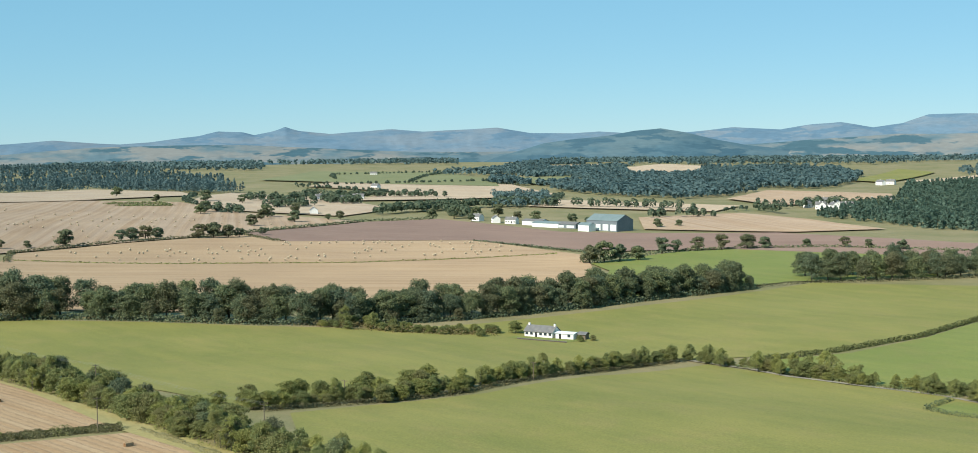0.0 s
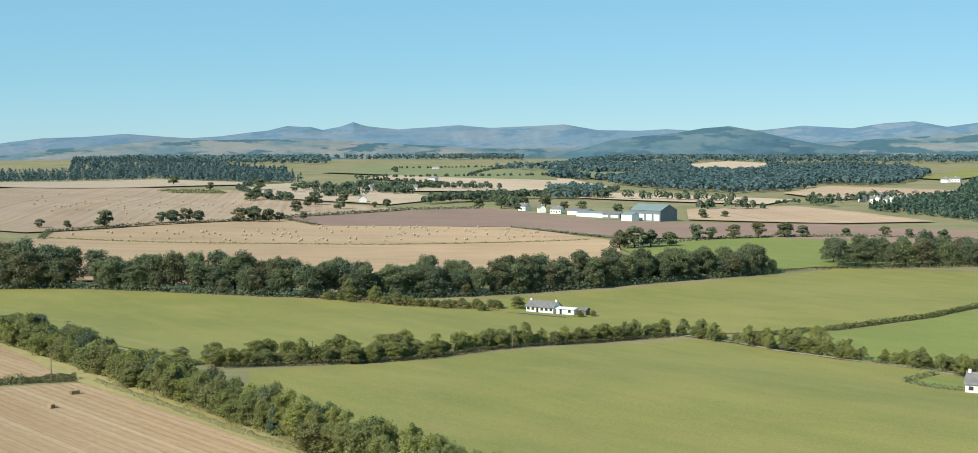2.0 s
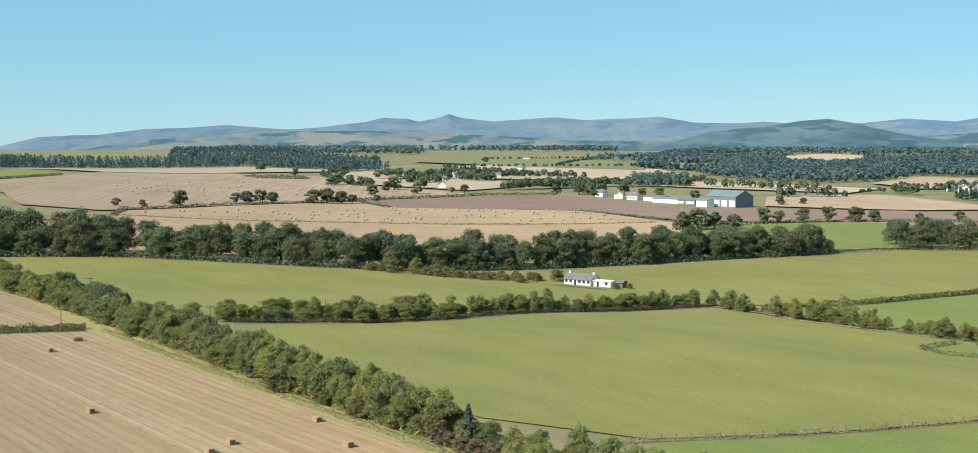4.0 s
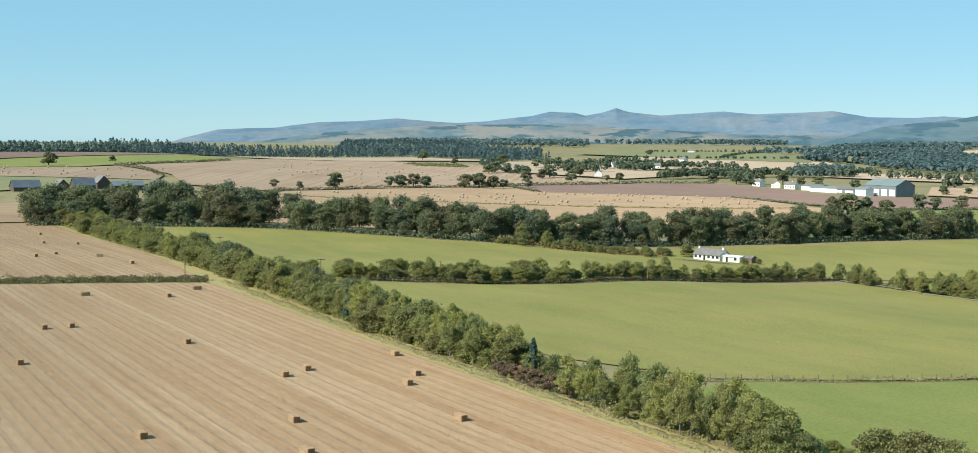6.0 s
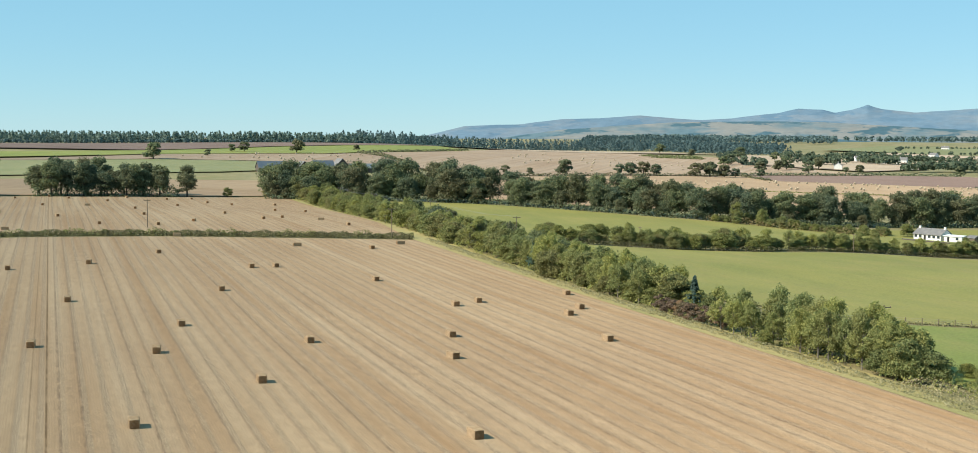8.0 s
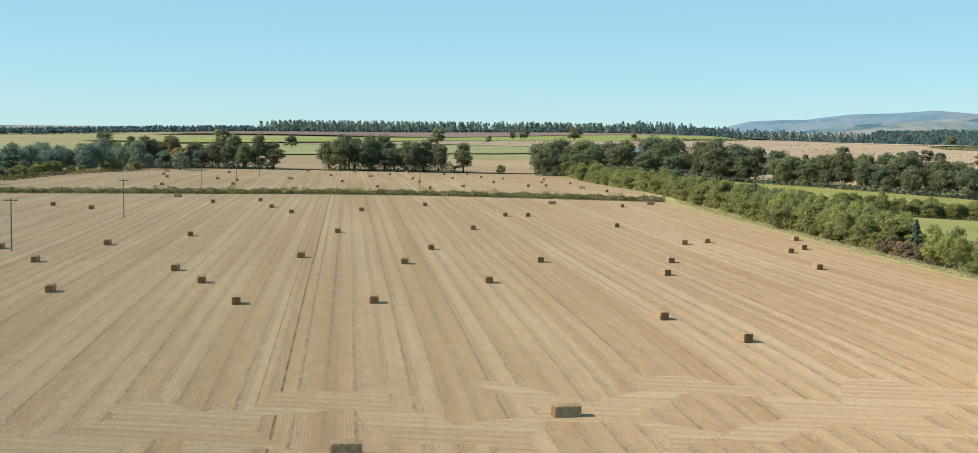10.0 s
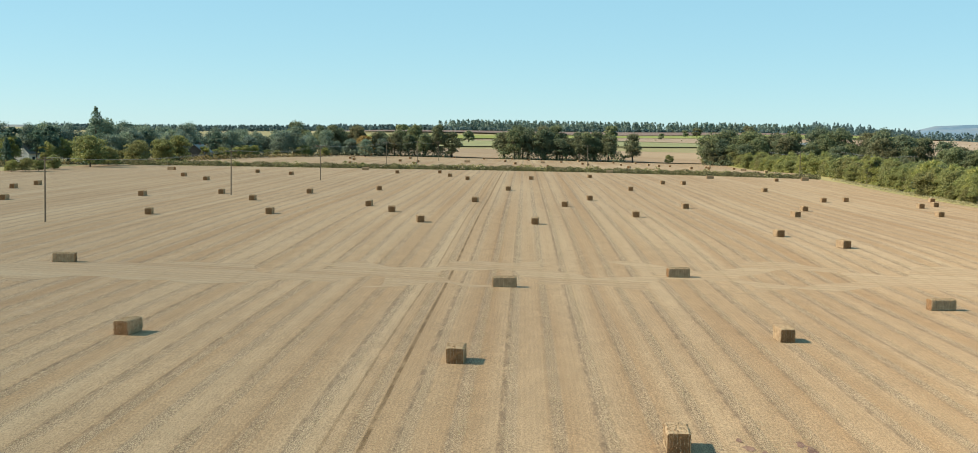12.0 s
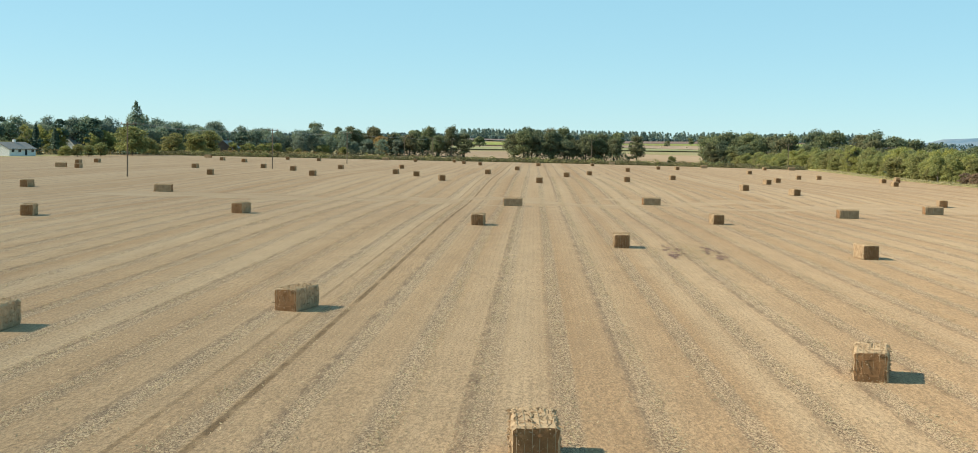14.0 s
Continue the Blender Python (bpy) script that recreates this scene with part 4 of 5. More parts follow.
wood_area("valley_wood", "broad mixed woodland across the valley", [[(3320, 689), (4071, 655), (3520, 392), (3403, 123), (3469, -157), (2867, -204), (2319, -87), (2189, 38), (1990, 94), (1932, 147), (2089, 272), (2309, 395), (2515, 535)]], "hazed_far_leaf", 3.3, 24, 14, 12, 22)
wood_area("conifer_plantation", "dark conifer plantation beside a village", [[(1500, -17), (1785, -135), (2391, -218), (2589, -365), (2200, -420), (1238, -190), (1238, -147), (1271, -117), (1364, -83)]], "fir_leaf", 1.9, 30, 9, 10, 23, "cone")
wood_area("farm_wood", "dark trees behind a farmstead", [[(2025, 442), (2097, 364), (1713, 302), (1640, 363)]], "hazed_far_leaf", 1.9, 34, 15, 11, 28)
wood_area("distant_woods", "bands of distant woodland on the plain", [[(4243, 704), (4290, 190), (4276, -320), (4237, -631), (3921, -580), (3599, -261), (3549, 166), (4100, 660)], [(3757, 2132), (4024, 1549), (3297, 1280), (3221, 1529), (3481, 1980)], [(4024, 1549), (4196, 961), (3700, 850), (3750, 1300)], [(3000, 780), (3250, 720), (3150, 560), (2950, 600)], [(2700, -480), (3200, -560), (3200, -420), (2750, -400)]], "hazed_far_leaf", 4.0, 20, 27, 15, 24)
wood_area("northern_slope_wood", "dark pine wood on a far slope", [[(3687, 2254), (3845, 1964), (3144, 1494), (2806, 1187), (2050, 900), (2227, 1112), (2332, 1370), (2357, 1463)]], "hazed_far_leaf", 3.0, 22, 22, 11, 34, "pine")
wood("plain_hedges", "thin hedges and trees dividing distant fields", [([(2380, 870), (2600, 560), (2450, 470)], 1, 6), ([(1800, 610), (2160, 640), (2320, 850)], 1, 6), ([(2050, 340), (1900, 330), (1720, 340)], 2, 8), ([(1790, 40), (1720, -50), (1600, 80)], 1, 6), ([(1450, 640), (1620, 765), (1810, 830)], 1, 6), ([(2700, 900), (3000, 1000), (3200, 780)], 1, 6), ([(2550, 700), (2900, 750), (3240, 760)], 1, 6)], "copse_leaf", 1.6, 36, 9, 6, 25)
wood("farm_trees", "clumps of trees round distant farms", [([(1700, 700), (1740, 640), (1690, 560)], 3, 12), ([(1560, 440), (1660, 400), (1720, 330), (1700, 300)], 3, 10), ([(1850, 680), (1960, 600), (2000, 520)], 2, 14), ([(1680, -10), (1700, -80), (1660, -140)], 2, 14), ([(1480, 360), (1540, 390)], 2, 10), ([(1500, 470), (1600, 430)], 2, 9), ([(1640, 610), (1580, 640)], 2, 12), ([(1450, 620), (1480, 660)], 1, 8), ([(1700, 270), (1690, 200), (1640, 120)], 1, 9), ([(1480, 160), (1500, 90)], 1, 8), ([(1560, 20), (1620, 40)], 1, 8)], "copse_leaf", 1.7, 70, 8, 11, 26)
wood("northern_wood", "dark woodland beyond green fields", [([(-500, 1500), (-100, 1560), (350, 1580)], 5, 16), ([(-700, 1200), (-500, 1350), (-300, 1420)], 4, 16)], "hazed_far_leaf", 2.0, 26, 9, 8, 27)

# ---- scattered trees and hedges beyond the belt ----
for x, y, s in ((1716, 907, 1.25), (1590, 790, 0.85), (1420, 659, 1.0), (1455, 668, 1.2), (1646, 747, 1.3), (1637, 693, 1.0), (1391, 569, 1.3), (1350, 560, 1.0), (1322, 514, 1.1), (1229, 526, 1.0),
                (1398, 488, 0.8), (1368, 492, 0.6), (1460, 560, 1.2), (958, 892, 1.2), (948, 955, 0.9), (938, 962, 0.7), (775, 886, 1.3), (1100, 940, 0.6), (850, 900, 0.55), (600, 860, 0.9), (560, 900, 1.3),
                (927, 559, 1.15), (881, 586, 0.6), (900, 575, 0.5), (993, 546, 0.8), (1003, 541, 0.95), (1016, 536, 1.0), (1030, 531, 0.85), (1052, 505, 1.05), (1060, 495, 1.2), (1066, 484, 1.0), (1075, 478, 0.7), (1110, 470, 0.6),
                (907, 159, 1.15), (915, 150, 1.25), (924, 140, 1.1), (933, 128, 0.9), (992, 115, 1.0), (1000, 105, 0.8), (1020, 90, 0.9), (1026, 72, 1.0), (1031, 53, 1.05), (1036, 40, 0.8), (1049, 8, 0.6), (1045, -20, 0.7), (1037, -37, 0.6), (1020, -60, 0.7),
                (1475, 352, 1.1), (1462, 375, 1.2), (1446, 300, 0.8), (1418, 276, 1.0), (1385, 232, 0.9), (1355, 212, 0.8), (1490, 330, 1.3), (1412, 345, 0.7), (1440, 395, 1.0), (1330, 140, 0.8), (1350, 120, 0.6)):
    LONE.put(R, x, y, s * 1.2)
hedge("golden_field_hedge", "dark hedge round the golden field", [(778, 520), (851, 560), (973, 545), (1105, 488), (1040, 430)], 4, 2.2, 0.8, 5, "oak_leaf", 31)
hedge("plough_hedge", "dark hedge along the ploughed field", [(1117, 494), (1357, 452), (1434, 390)], 4, 2.6, 0.9, 5, "oak_leaf", 32)
hedge("golden_field_strip", "line of weeds across golden stubble", [(795, 525), (810, 425), (863, 314), (978, 192)], 2.5, 1.0, 0.6, 5, "bush_leaf", 33)
hedge("golden_field_end", "hedge below the ploughed field", [(1094, 279), (1000, 176), (975, 166)], 3, 1.5, 0.7, 5, "oak_leaf", 34)
hedge("island_thicket", "long low thicket in pale stubble", [(1500, 815), (1560, 770), (1530, 745), (1480, 790)], 12, 2.5, 1.0, 8, "bush_leaf", 35)
hedge("ridge_hedge", "hedge up the slope between far fields", [(905, 715), (960, 780), (1000, 850), (1255, 905)], 4, 2.5, 0.9, 5, "oak_leaf", 36)
hedge("paddock_hedge", "hedge and trees behind a green paddock", [(905, 165), (1000, 112), (1035, 53), (1045, -10), (1000, -110)], 4, 2.2, 0.8, 5, "oak_leaf", 37)
hedge("lane_hedge", "clipped hedge climbing between green fields", [(505, 52), (530, 20), (574, -18), (640, -52), (770, -128)], 2.6, 1.7, 0.4, 45, "bush_leaf", 38, 0.2)
hedge("belt_hedge", "low hedge along the top of the pasture", [(724, 80), (760, 60), (795, 22), (822, -64), (850, -130)], 2.5, 1.6, 0.45, 9, "oak_leaf", 39)

# tall trees at the far end of the stubble
row(TALL, R, [at(662, 14), at(664, 48), at(662, 76)], 5.2, (0.62, 0.9), 2.5)
row(TALL, R, [at(670, 18), at(672, 74)], 8, (0.75, 0.92), 2)
TALL.put(R, *at(660, 86), 0.8)
row(TALL, R, [at(652, -104), at(658, -60), at(664, -14)], 6.0, (0.55, 0.82), 3.0)
row(TALL, R, [at(664, -98), at(672, -18)], 9, (0.6, 0.85), 3.0)
BUSH.put(R, *at(655, 126), 1.2)
BUSH.put(R, *at(660, 106), 0.9)

hedge("clump_undergrowth", "shrubs under tall trees at the field's end", [at(658, 12), at(660, 48), at(658, 82)], 7, 5.5, 0.45, 40, "oak_leaf", 14, 0.5)
hedge("clump_undergrowth", "shrubs under a row of tall trees", [at(648, -104), at(654, -60), at(660, -14)], 7, 5.0, 0.45, 40, "oak_leaf", 15, 0.5)

# the western edge of the stubble, round a hamlet
W_EDGE = [(-10, 262), (40, 306), (84, 336), (128, 362), (176, 412), (232, 478), (300, 536)]
PINE = Kind("pine_tree", "dark pine with a flat clumped crown", "tree", "pines round the hamlet",
            [(limbs(R, 12, 2.6, 0.24, n=6, fork=0.4), crown(R, 13, 3.6, 4.0, 0.36, 2300, "fir_leaf", 15, 0.8, 0.9)) for _ in range(2)])
SPRUCE = Kind("spruce", "tall ragged spruce above a hamlet", "tree", "conifers",
              [(limbs(R, 16, 1.6, 0.25, n=6, fork=0.3), conifer_crown(R, 18.5, 7.0, 2.0, 0.3, 2400, "fir_leaf", 0.85))])
HAZED_TREE = Kind("hamlet_tree", "broadleaf tree with an uneven crown, greens tinted blue for haze", "tree", "trees round the hamlet",
           [(limbs(R, 13, 4.5, 0.35), crown(R, 15.5, 6.6, 0.0, 0.34, 5600, "hazed_tree_leaf", 38, 1.1, 0.9)) for _ in range(4)])
row(HAZED_TREE, R, W_EDGE[2:] + [(330, 566)], 8.0, (0.5, 0.95), 4.0, -18)
row(HAZED_TREE, R, [(296, 545), (345, 560)], 8, (0.55, 0.7), 2.0, 0)
HAZED_TREE.put(R, 318, 530, 0.62)
AUTUMN = Kind("autumn_tree", "broad tree turning orange at the field's edge", "tree", "", [(limbs(R, 11, 4, 0.3), crown(R, 12, 5.4, 0.5, 0.45, 2600, "orange_leaf", 24, ragged=0.9))])
AUTUMN.put(R, 322, 538, 0.95)
row(HAZED_TREE, R, W_EDGE, 12, (0.55, 1.0), 5.0, -34)
row(FIELDBUSH, R, W_EDGE[1:], 10, (0.5, 1.2), 3.0, -6)
row(SMALL, R, W_EDGE[1:4], 10, (0.9, 1.4), 3.0, -10)
for x, y, k in ((54, 330, 0.95), (60, 326, 0.85), (66, 334, 1.0), (72, 340, 0.8), (92, 352, 0.95), (98, 347, 0.85), (106, 360, 1.0), (160, 420, 0.9), (210, 470, 0.9)):
    PINE.put(R, x, y, k)
SPRUCE.put(R, 118, 350, 1.05)
for x, y, k in ((80, 338, 0.8), (88, 344, 0.7), (40, 322, 0.8)):
    FIR.put(R, x, y, k * 0.8)
FIELDBUSH.put(R, 108, 325, 1.9, label="big rounded olive bush beside a stubble field")
for x, y, k in ((134, 356, 1.5), (152, 380, 1.6), (164, 398, 1.9), (78, 286, 0.75), (82, 288, 0.7), (74, 285, 0.65), (90, 302, 0.8), (118, 338, 1.2)):
    FIELDBUSH.put(R, x, y, k)
hedge("west_weeds", "rough weeds and brambles along a stubble edge", W_EDGE, 6, 1.4, 0.35, 16, "brown_leaf", 41, 0.6)


# ---- straw bales ----
def bale_body(rng):
    """A big square bale of pressed flakes, with soft edges and loose straw."""
    bm = bmesh.new()
    n, ln, w, h, c = 26, 2.15, 1.06, 0.96, 0.07
    prof = [(w / 2 - c, 0), (w / 2, c), (w / 2, h * 0.35), (w / 2, h * 0.68), (w / 2, h - c), (w / 2 - c, h), (w * 0.17, h), (-w * 0.17, h), (-w / 2 + c, h), (-w / 2, h - c), (-w / 2, h * 0.68), (-w / 2, h * 0.35), (-w / 2, c), (-w / 2 + c, 0)]
    rings = []
    for i in range(n):
        y = -ln / 2 + ln * i / (n - 1)
        k = 1.0 + rng.normal(0, 0.008) - (0.013 if i % 2 else 0.0) - (0.06 if i in (0, n - 1) else 0)
        rings.append([bm.verts.new((x * k + rng.normal(0, 0.012), y + rng.normal(0, 0.008), max(0.0, z * (1 + (k - 1) * 0.6) + rng.normal(0, 0.012)))) for x, z in prof])
    m = len(prof)
    for a, b in zip(rings, rings[1:]):
        for j in range(m):
            bm.faces.new((a[j], b[j], b[(j + 1) % m], a[(j + 1) % m]))
    # both ends take the straw with painted shade
    for ring, flip in ((rings[0], False), (rings[-1], True)):
        mid = [bm.verts.new((v.co.x * 0.55 + rng.normal(0, 0.02), v.co.y + (0.02 if flip else -0.02) + rng.normal(0, 0.004), 0.48 + (v.co.z - 0.48) * 0.55)) for v in ring]
        for j in range(m):
            q = (ring[j], ring[(j + 1) % m], mid[(j + 1) % m], mid[j])
            bm.faces.new(q[::-1] if flip else q).material_index = 1
        bm.faces.new(mid[::-1] if flip else mid).material_index = 1
    bmesh.ops.recalc_face_normals(bm, faces=bm.faces[:])
    return mesh_from("body", bm, "straw", "straw_end_shaded")


def bale_straw(rng, count=800):
    """Loose stalks that stick out of a bale."""
    f = rng.integers(0, 4, count)
    y = rng.uniform(-1.05, 1.05, count)
    x = np.where(f == 0, 0.53, np.where(f == 1, -0.53, rng.uniform(-0.5, 0.5, count)))
    z = np.where(f < 2, rng.uniform(0.05, 0.93, count), np.where(f == 2, 0.96, rng.uniform(0.02, 0.95, count)))
    end = f == 3
    y = np.where(end, np.where(rng.uniform(size=count) < 0.5, 1.08, -1.08), y)
    p = np.stack([x, y, z], 1)
    d = rng.normal(0, 1, (count, 3))
    d /= np.linalg.norm(d, axis=1, keepdims=True)
    ln = rng.uniform(0.06, 0.2, (count, 1))
    wd = np.cross(d, rng.normal(0, 1, (count, 3))) * 0.008
    return quads_mesh("loose_straw", np.stack([p - d * ln * 0.4 - wd, p - d * ln * 0.4 + wd, p + d * ln * 0.6 + wd, p + d * ln * 0.6 - wd], 1), ["straw"])


def twine_mesh(x):
    bm = bmesh.new()
    r, h, y = 0.007, 0.968, 1.085
    path = [(x, -y, 0.02), (x, -y - 0.01, h * 0.5), (x, -y, h), (x, 0, h + 0.004), (x, y, h), (x, y + 0.01, h * 0.5), (x, y, 0.02)]
    return mesh_from("twine", tube(bm, path, [r] * 7, 4), "twine")


BALE_BODIES = [bale_body(R) for _ in range(4)]
BALE_STRAW = [bale_straw(R) for _ in range(2)]
TWINES = [twine_mesh(x) for x in (-0.42, -0.25, -0.08, 0.08, 0.25, 0.42)]
BALES = []
for k, body in enumerate(BALE_BODIES):
    BALES.append((body, BALE_STRAW[k % 2]))


def put_bale(u, v, yaw, group, near=True, label="large square bale of golden straw on stubble"):
    x, y = at(u, v)
    k = int(R.integers(4))
    root = thing("straw_bale", label, "straw bale", group)
    root.matrix_basis = pose(x, y, hgt(x, y) - 0.02, 0, 0, -math.degrees(TURN) * 1.0 + yaw)
    part("body", BALES[k][0], "", root)
    if near:
        tagged(part("loose_straw", BALES[k][1], "", root), kind="stuff")
    for t in TWINES if near else TWINES[1::3]:
        part("twine", t, "", root)
    return root


ALONG = [(317, -9), (327, 3), (297, 8), (276, 14), (286, 31), (311, 48), (209, -2), (218, 26), (145.7, 3.6), (130.4, 9.1), (167, 20.8), (109.7, 15.4), (111.5, 31.9), (158.3, 37.3), (184.3, 42.8), (228.5, 54.1), (270.2, 65.4), (270.6, 70.8),
         (240.8, 86.9), (315.8, 103.1), (163.8, 59.4), (133.4, 48.1), (199.9, 92.2), (204.2, 97.8), (165.1, 81.3), (145.7, 76), (212.8, 118.4), (191.9, 112.9), (184.3, 107.9), (155.7, 103.1), (98.3, 64.6), (82.8, 69.7)]
ALONG_WEST = [(187, -74), (203, -75), (168, -42), (115.4, -25.6), (263, -59), (242, -48), (181, -30), (158, -19), (120.6, -8.5), (188.9, -13.8), (298, -47), (285, -35), (4.1, 5.1), (-2.9, 27.1), (-23.8, 38.1), (9.2, 48.9), (-69, 12.6), (-6.6, -10.4),
              (52.3, -33.5), (-28.7, 53.8), (59, 84.3), (-87.4, 32.5), (147, -60)]
ACROSS = [(345, -22), (326.3, 85.1), (328.8, 114.1), (366, 57), (151, -65), (48.6, -14.8), (37.9, 29.1), (49.8, 46), (28.7, 65.4), (41, 78), (310, -75)]
BEYOND = [(544, -54), (589, -59), (504, -47), (426, -38), (397, -31), (650, -57), (487, -25), (651, -42), (589, -30), (433, -14), (470, -16), (653, -18), (644, -11), (495, 3), (635, 5), (566, 18), (652, 20), (467, 24), (638, 29), (566, 36), (422, 37), (616, 46), (647, 56), (533, 54), (476, 54), (415, 55),
          (633, 74), (572, 74), (432, 68), (637, 86), (604, 90), (482, 84), (584, 99), (444, 93), (515, 108), (582, 118), (452, 101), (507, 119), (437.3, 112.3), (407.4, 115.8), (393, -12), (400, 9)]
for u, v in ALONG + ALONG_WEST:
    put_bale(u, v, float(R.normal(0, 5)), "straw bales on the stubble")
put_bale(-61.2, 22.3, -16, "straw bales on the stubble", label="straw bale set askew across the rows")
put_bale(-75, 43, -14, "straw bales on the stubble")
for u, v in ACROSS:
    put_bale(u, v, 90 + float(R.normal(0, 6)), "straw bales on the stubble", label="large straw bale lying across the rows")
for u, v in BEYOND:
    put_bale(u, v, float(R.choice([0, 90], p=[0.8, 0.2])) + float(R.normal(0, 6)), "straw bales beyond the hedge", False)


def round_bale():
    bm = bmesh.new()
    bmesh.ops.create_cone(bm, cap_ends=True, segments=14, radius1=0.75, radius2=0.75, depth=1.25, matrix=pose(0, 0, 0.74, 90, 0, 0))
    bmesh.ops.bevel(bm, geom=[e for e in bm.edges if abs(e.verts[0].co.y - e.verts[1].co.y) < 0.01], offset=0.09, segments=1, affect="EDGES")
    return mesh_from("round_bale", bm, "straw_pale")


ROUND = round_bale()


def scatter(poly, n, rng):
    xs, ys = [p[0] for p in poly], [p[1] for p in poly]
    out = []
    while len(out) < n:
        x, y = rng.uniform(min(xs), max(xs)), rng.uniform(min(ys), max(ys))
        if in_poly(x, y, poly):
            out.append((x, y))
    return out


GOLD = [(850, 548), (1030, 424), (1085, 282), (985, 200), (880, 320), (830, 425), (815, 520)]
SLOPE = [(960, 575), (1150, 520), (1380, 500), (1450, 630), (1300, 850), (1050, 740)]
for x, y in scatter(GOLD, 120, R) + scatter(SLOPE, 70, R) + scatter([(951, 838), (1000, 760), (870, 690), (790, 880), (844, 945)], 30, R):
    ob = tagged(new("round_bale", ROUND), "round straw bale on distant stubble", "straw bale", "round bales")
    ob.matrix_basis = pose(x, y, hgt(x, y) + 0.4, 0, 0, float(R.uniform(0, 180)))


# ---- buildings ----
def gable_block(ln, w, eaves, ridge):
    bm = bmesh.new()
    a = [bm.verts.new(p) for p in ((-ln / 2, -w / 2, -1.5), (ln / 2, -w / 2, -1.5), (ln / 2, w / 2, -1.5), (-ln / 2, w / 2, -1.5), (-ln / 2, -w / 2, eaves), (ln / 2, -w / 2, eaves), (ln / 2, w / 2, eaves), (-ln / 2, w / 2, eaves), (-ln / 2, 0, ridge), (ln / 2, 0, ridge))]
    for f in ((0, 1, 5, 4), (2, 3, 7, 6), (1, 2, 6, 9, 5), (3, 0, 4, 8, 7), (3, 2, 1, 0), (4, 5, 9, 8), (6, 7, 8, 9)):
        bm.faces.new([a[i] for i in f])
    return bm


def roof_slab(ln, w, eaves, ridge, over=0.4, thick=0.18):
    bm = bmesh.new()
    rise = (ridge - eaves) / (w / 2)
    half, hw, low = ln / 2 + over, w / 2 + over, eaves - rise * over
    prof = [(-hw, low + 0.03), (0, ridge + 0.03), (hw, low + 0.03), (hw, low + thick), (0, ridge + thick), (-hw, low + thick)]
    ends = [[bm.verts.new((x, y, z)) for y, z in prof] for x in (-half, half)]
    for j in range(6):
        k = (j + 1) % 6
        bm.faces.new((ends[0][j], ends[0][k], ends[1][k], ends[1][j]))
    for e, fl in ((ends[0], True), (ends[1], False)):
        for q in ((e[0], e[1], e[4], e[5]), (e[1], e[2], e[3], e[4])):
            bm.faces.new(q[::-1] if fl else q)
    bmesh.ops.recalc_face_normals(bm, faces=bm.faces[:])
    return bm


def building(name, label, category, x, y, yaw, ln, w, eaves, ridge, wall, roof, windows=0, door=True, chimneys=0, big_doors=0, group="", skylights=0):
    root = thing(name, label, category, group)
    root.matrix_basis = pose(x, y, hgt(x, y), 0, 0, yaw)
    body = part("wall", gable_block(ln, w, eaves, ridge), wall, root)
    top = part("roof", roof_slab(ln, w, eaves, ridge), roof, root)
    for side in (-1, 1):
        for k in range(windows):
            px = -ln / 2 + ln * (k + 0.5) / windows
            if door and k == windows // 2:
                part("door", boxed(px - 0.5, px + 0.5, side * (w / 2 + 0.03) - 0.06, side * (w / 2 + 0.03) + 0.06, 0, 2.05), "dark", root)
                continue
            win = part("window", boxed(px - 0.75, px + 0.75, side * (w / 2 + 0.02) - 0.06, side * (w / 2 + 0.02) + 0.06, 0.85, 2.15), "white_wall", root)
            part("pane", boxed(px - 0.66, px + 0.66, side * (w / 2 + 0.03) - 0.07, side * (w / 2 + 0.03) + 0.07, 0.94, 2.06), "glass", win)
        for k in range(big_doors):
            px = -ln / 2 + ln * (k + 0.5) / big_doors
            part("door", boxed(px - ln / big_doors * 0.36, px + ln / big_doors * 0.36, side * (w / 2 + 0.04) - 0.08, side * (w / 2 + 0.04) + 0.08, 0, eaves * 0.62), "pale_wall", root)
    for k in range(chimneys):
        px = (-1 if k == 0 else 1) * (ln / 2 - 0.6) if chimneys > 1 else ln * 0.1
        ch = part("chimney", boxed(px - 0.4, px + 0.4, -0.35, 0.35, ridge - 0.6, ridge + 0.9), wall, root)
        part("pot", boxed(px - 0.13, px + 0.13, -0.13, 0.13, ridge + 0.9, ridge + 1.3), "stone", ch)
    for k in range(skylights):
        px = -ln / 2 + ln * (k + 0.5) / skylights
        rise = (ridge - eaves) / (w / 2)
        m = pose(px, -w / 4, (eaves + ridge) / 2 + 0.2, math.degrees(math.atan(rise)), 0, 0)
        part("roof_light", box(bmesh.new(), -0.6, 0.6, -w * 0.18, w * 0.18, -0.02, 0.04, m), "pale_wall", top)
    return root


HX, HY = 560, 140
building("bungalow", "long white bungalow with grey slate roof beside trees", "house", HX, HY, 70, 13.5, 7, 2.4, 4.6, "white_wall", "slate", 6, True, 2)
building("annexe", "low white annexe with a pale flat-pitched roof", "outbuilding", HX - 4.6, HY - 11.6, 70, 8.5, 6, 2.3, 2.7, "white_wall", "pale_wall", 2, True)
building("garden_shed", "small dark timber shed beside a bungalow", "shed", HX - 6, HY - 18.5, 70, 3.4, 3.4, 2.2, 3.0, "post", "slate")
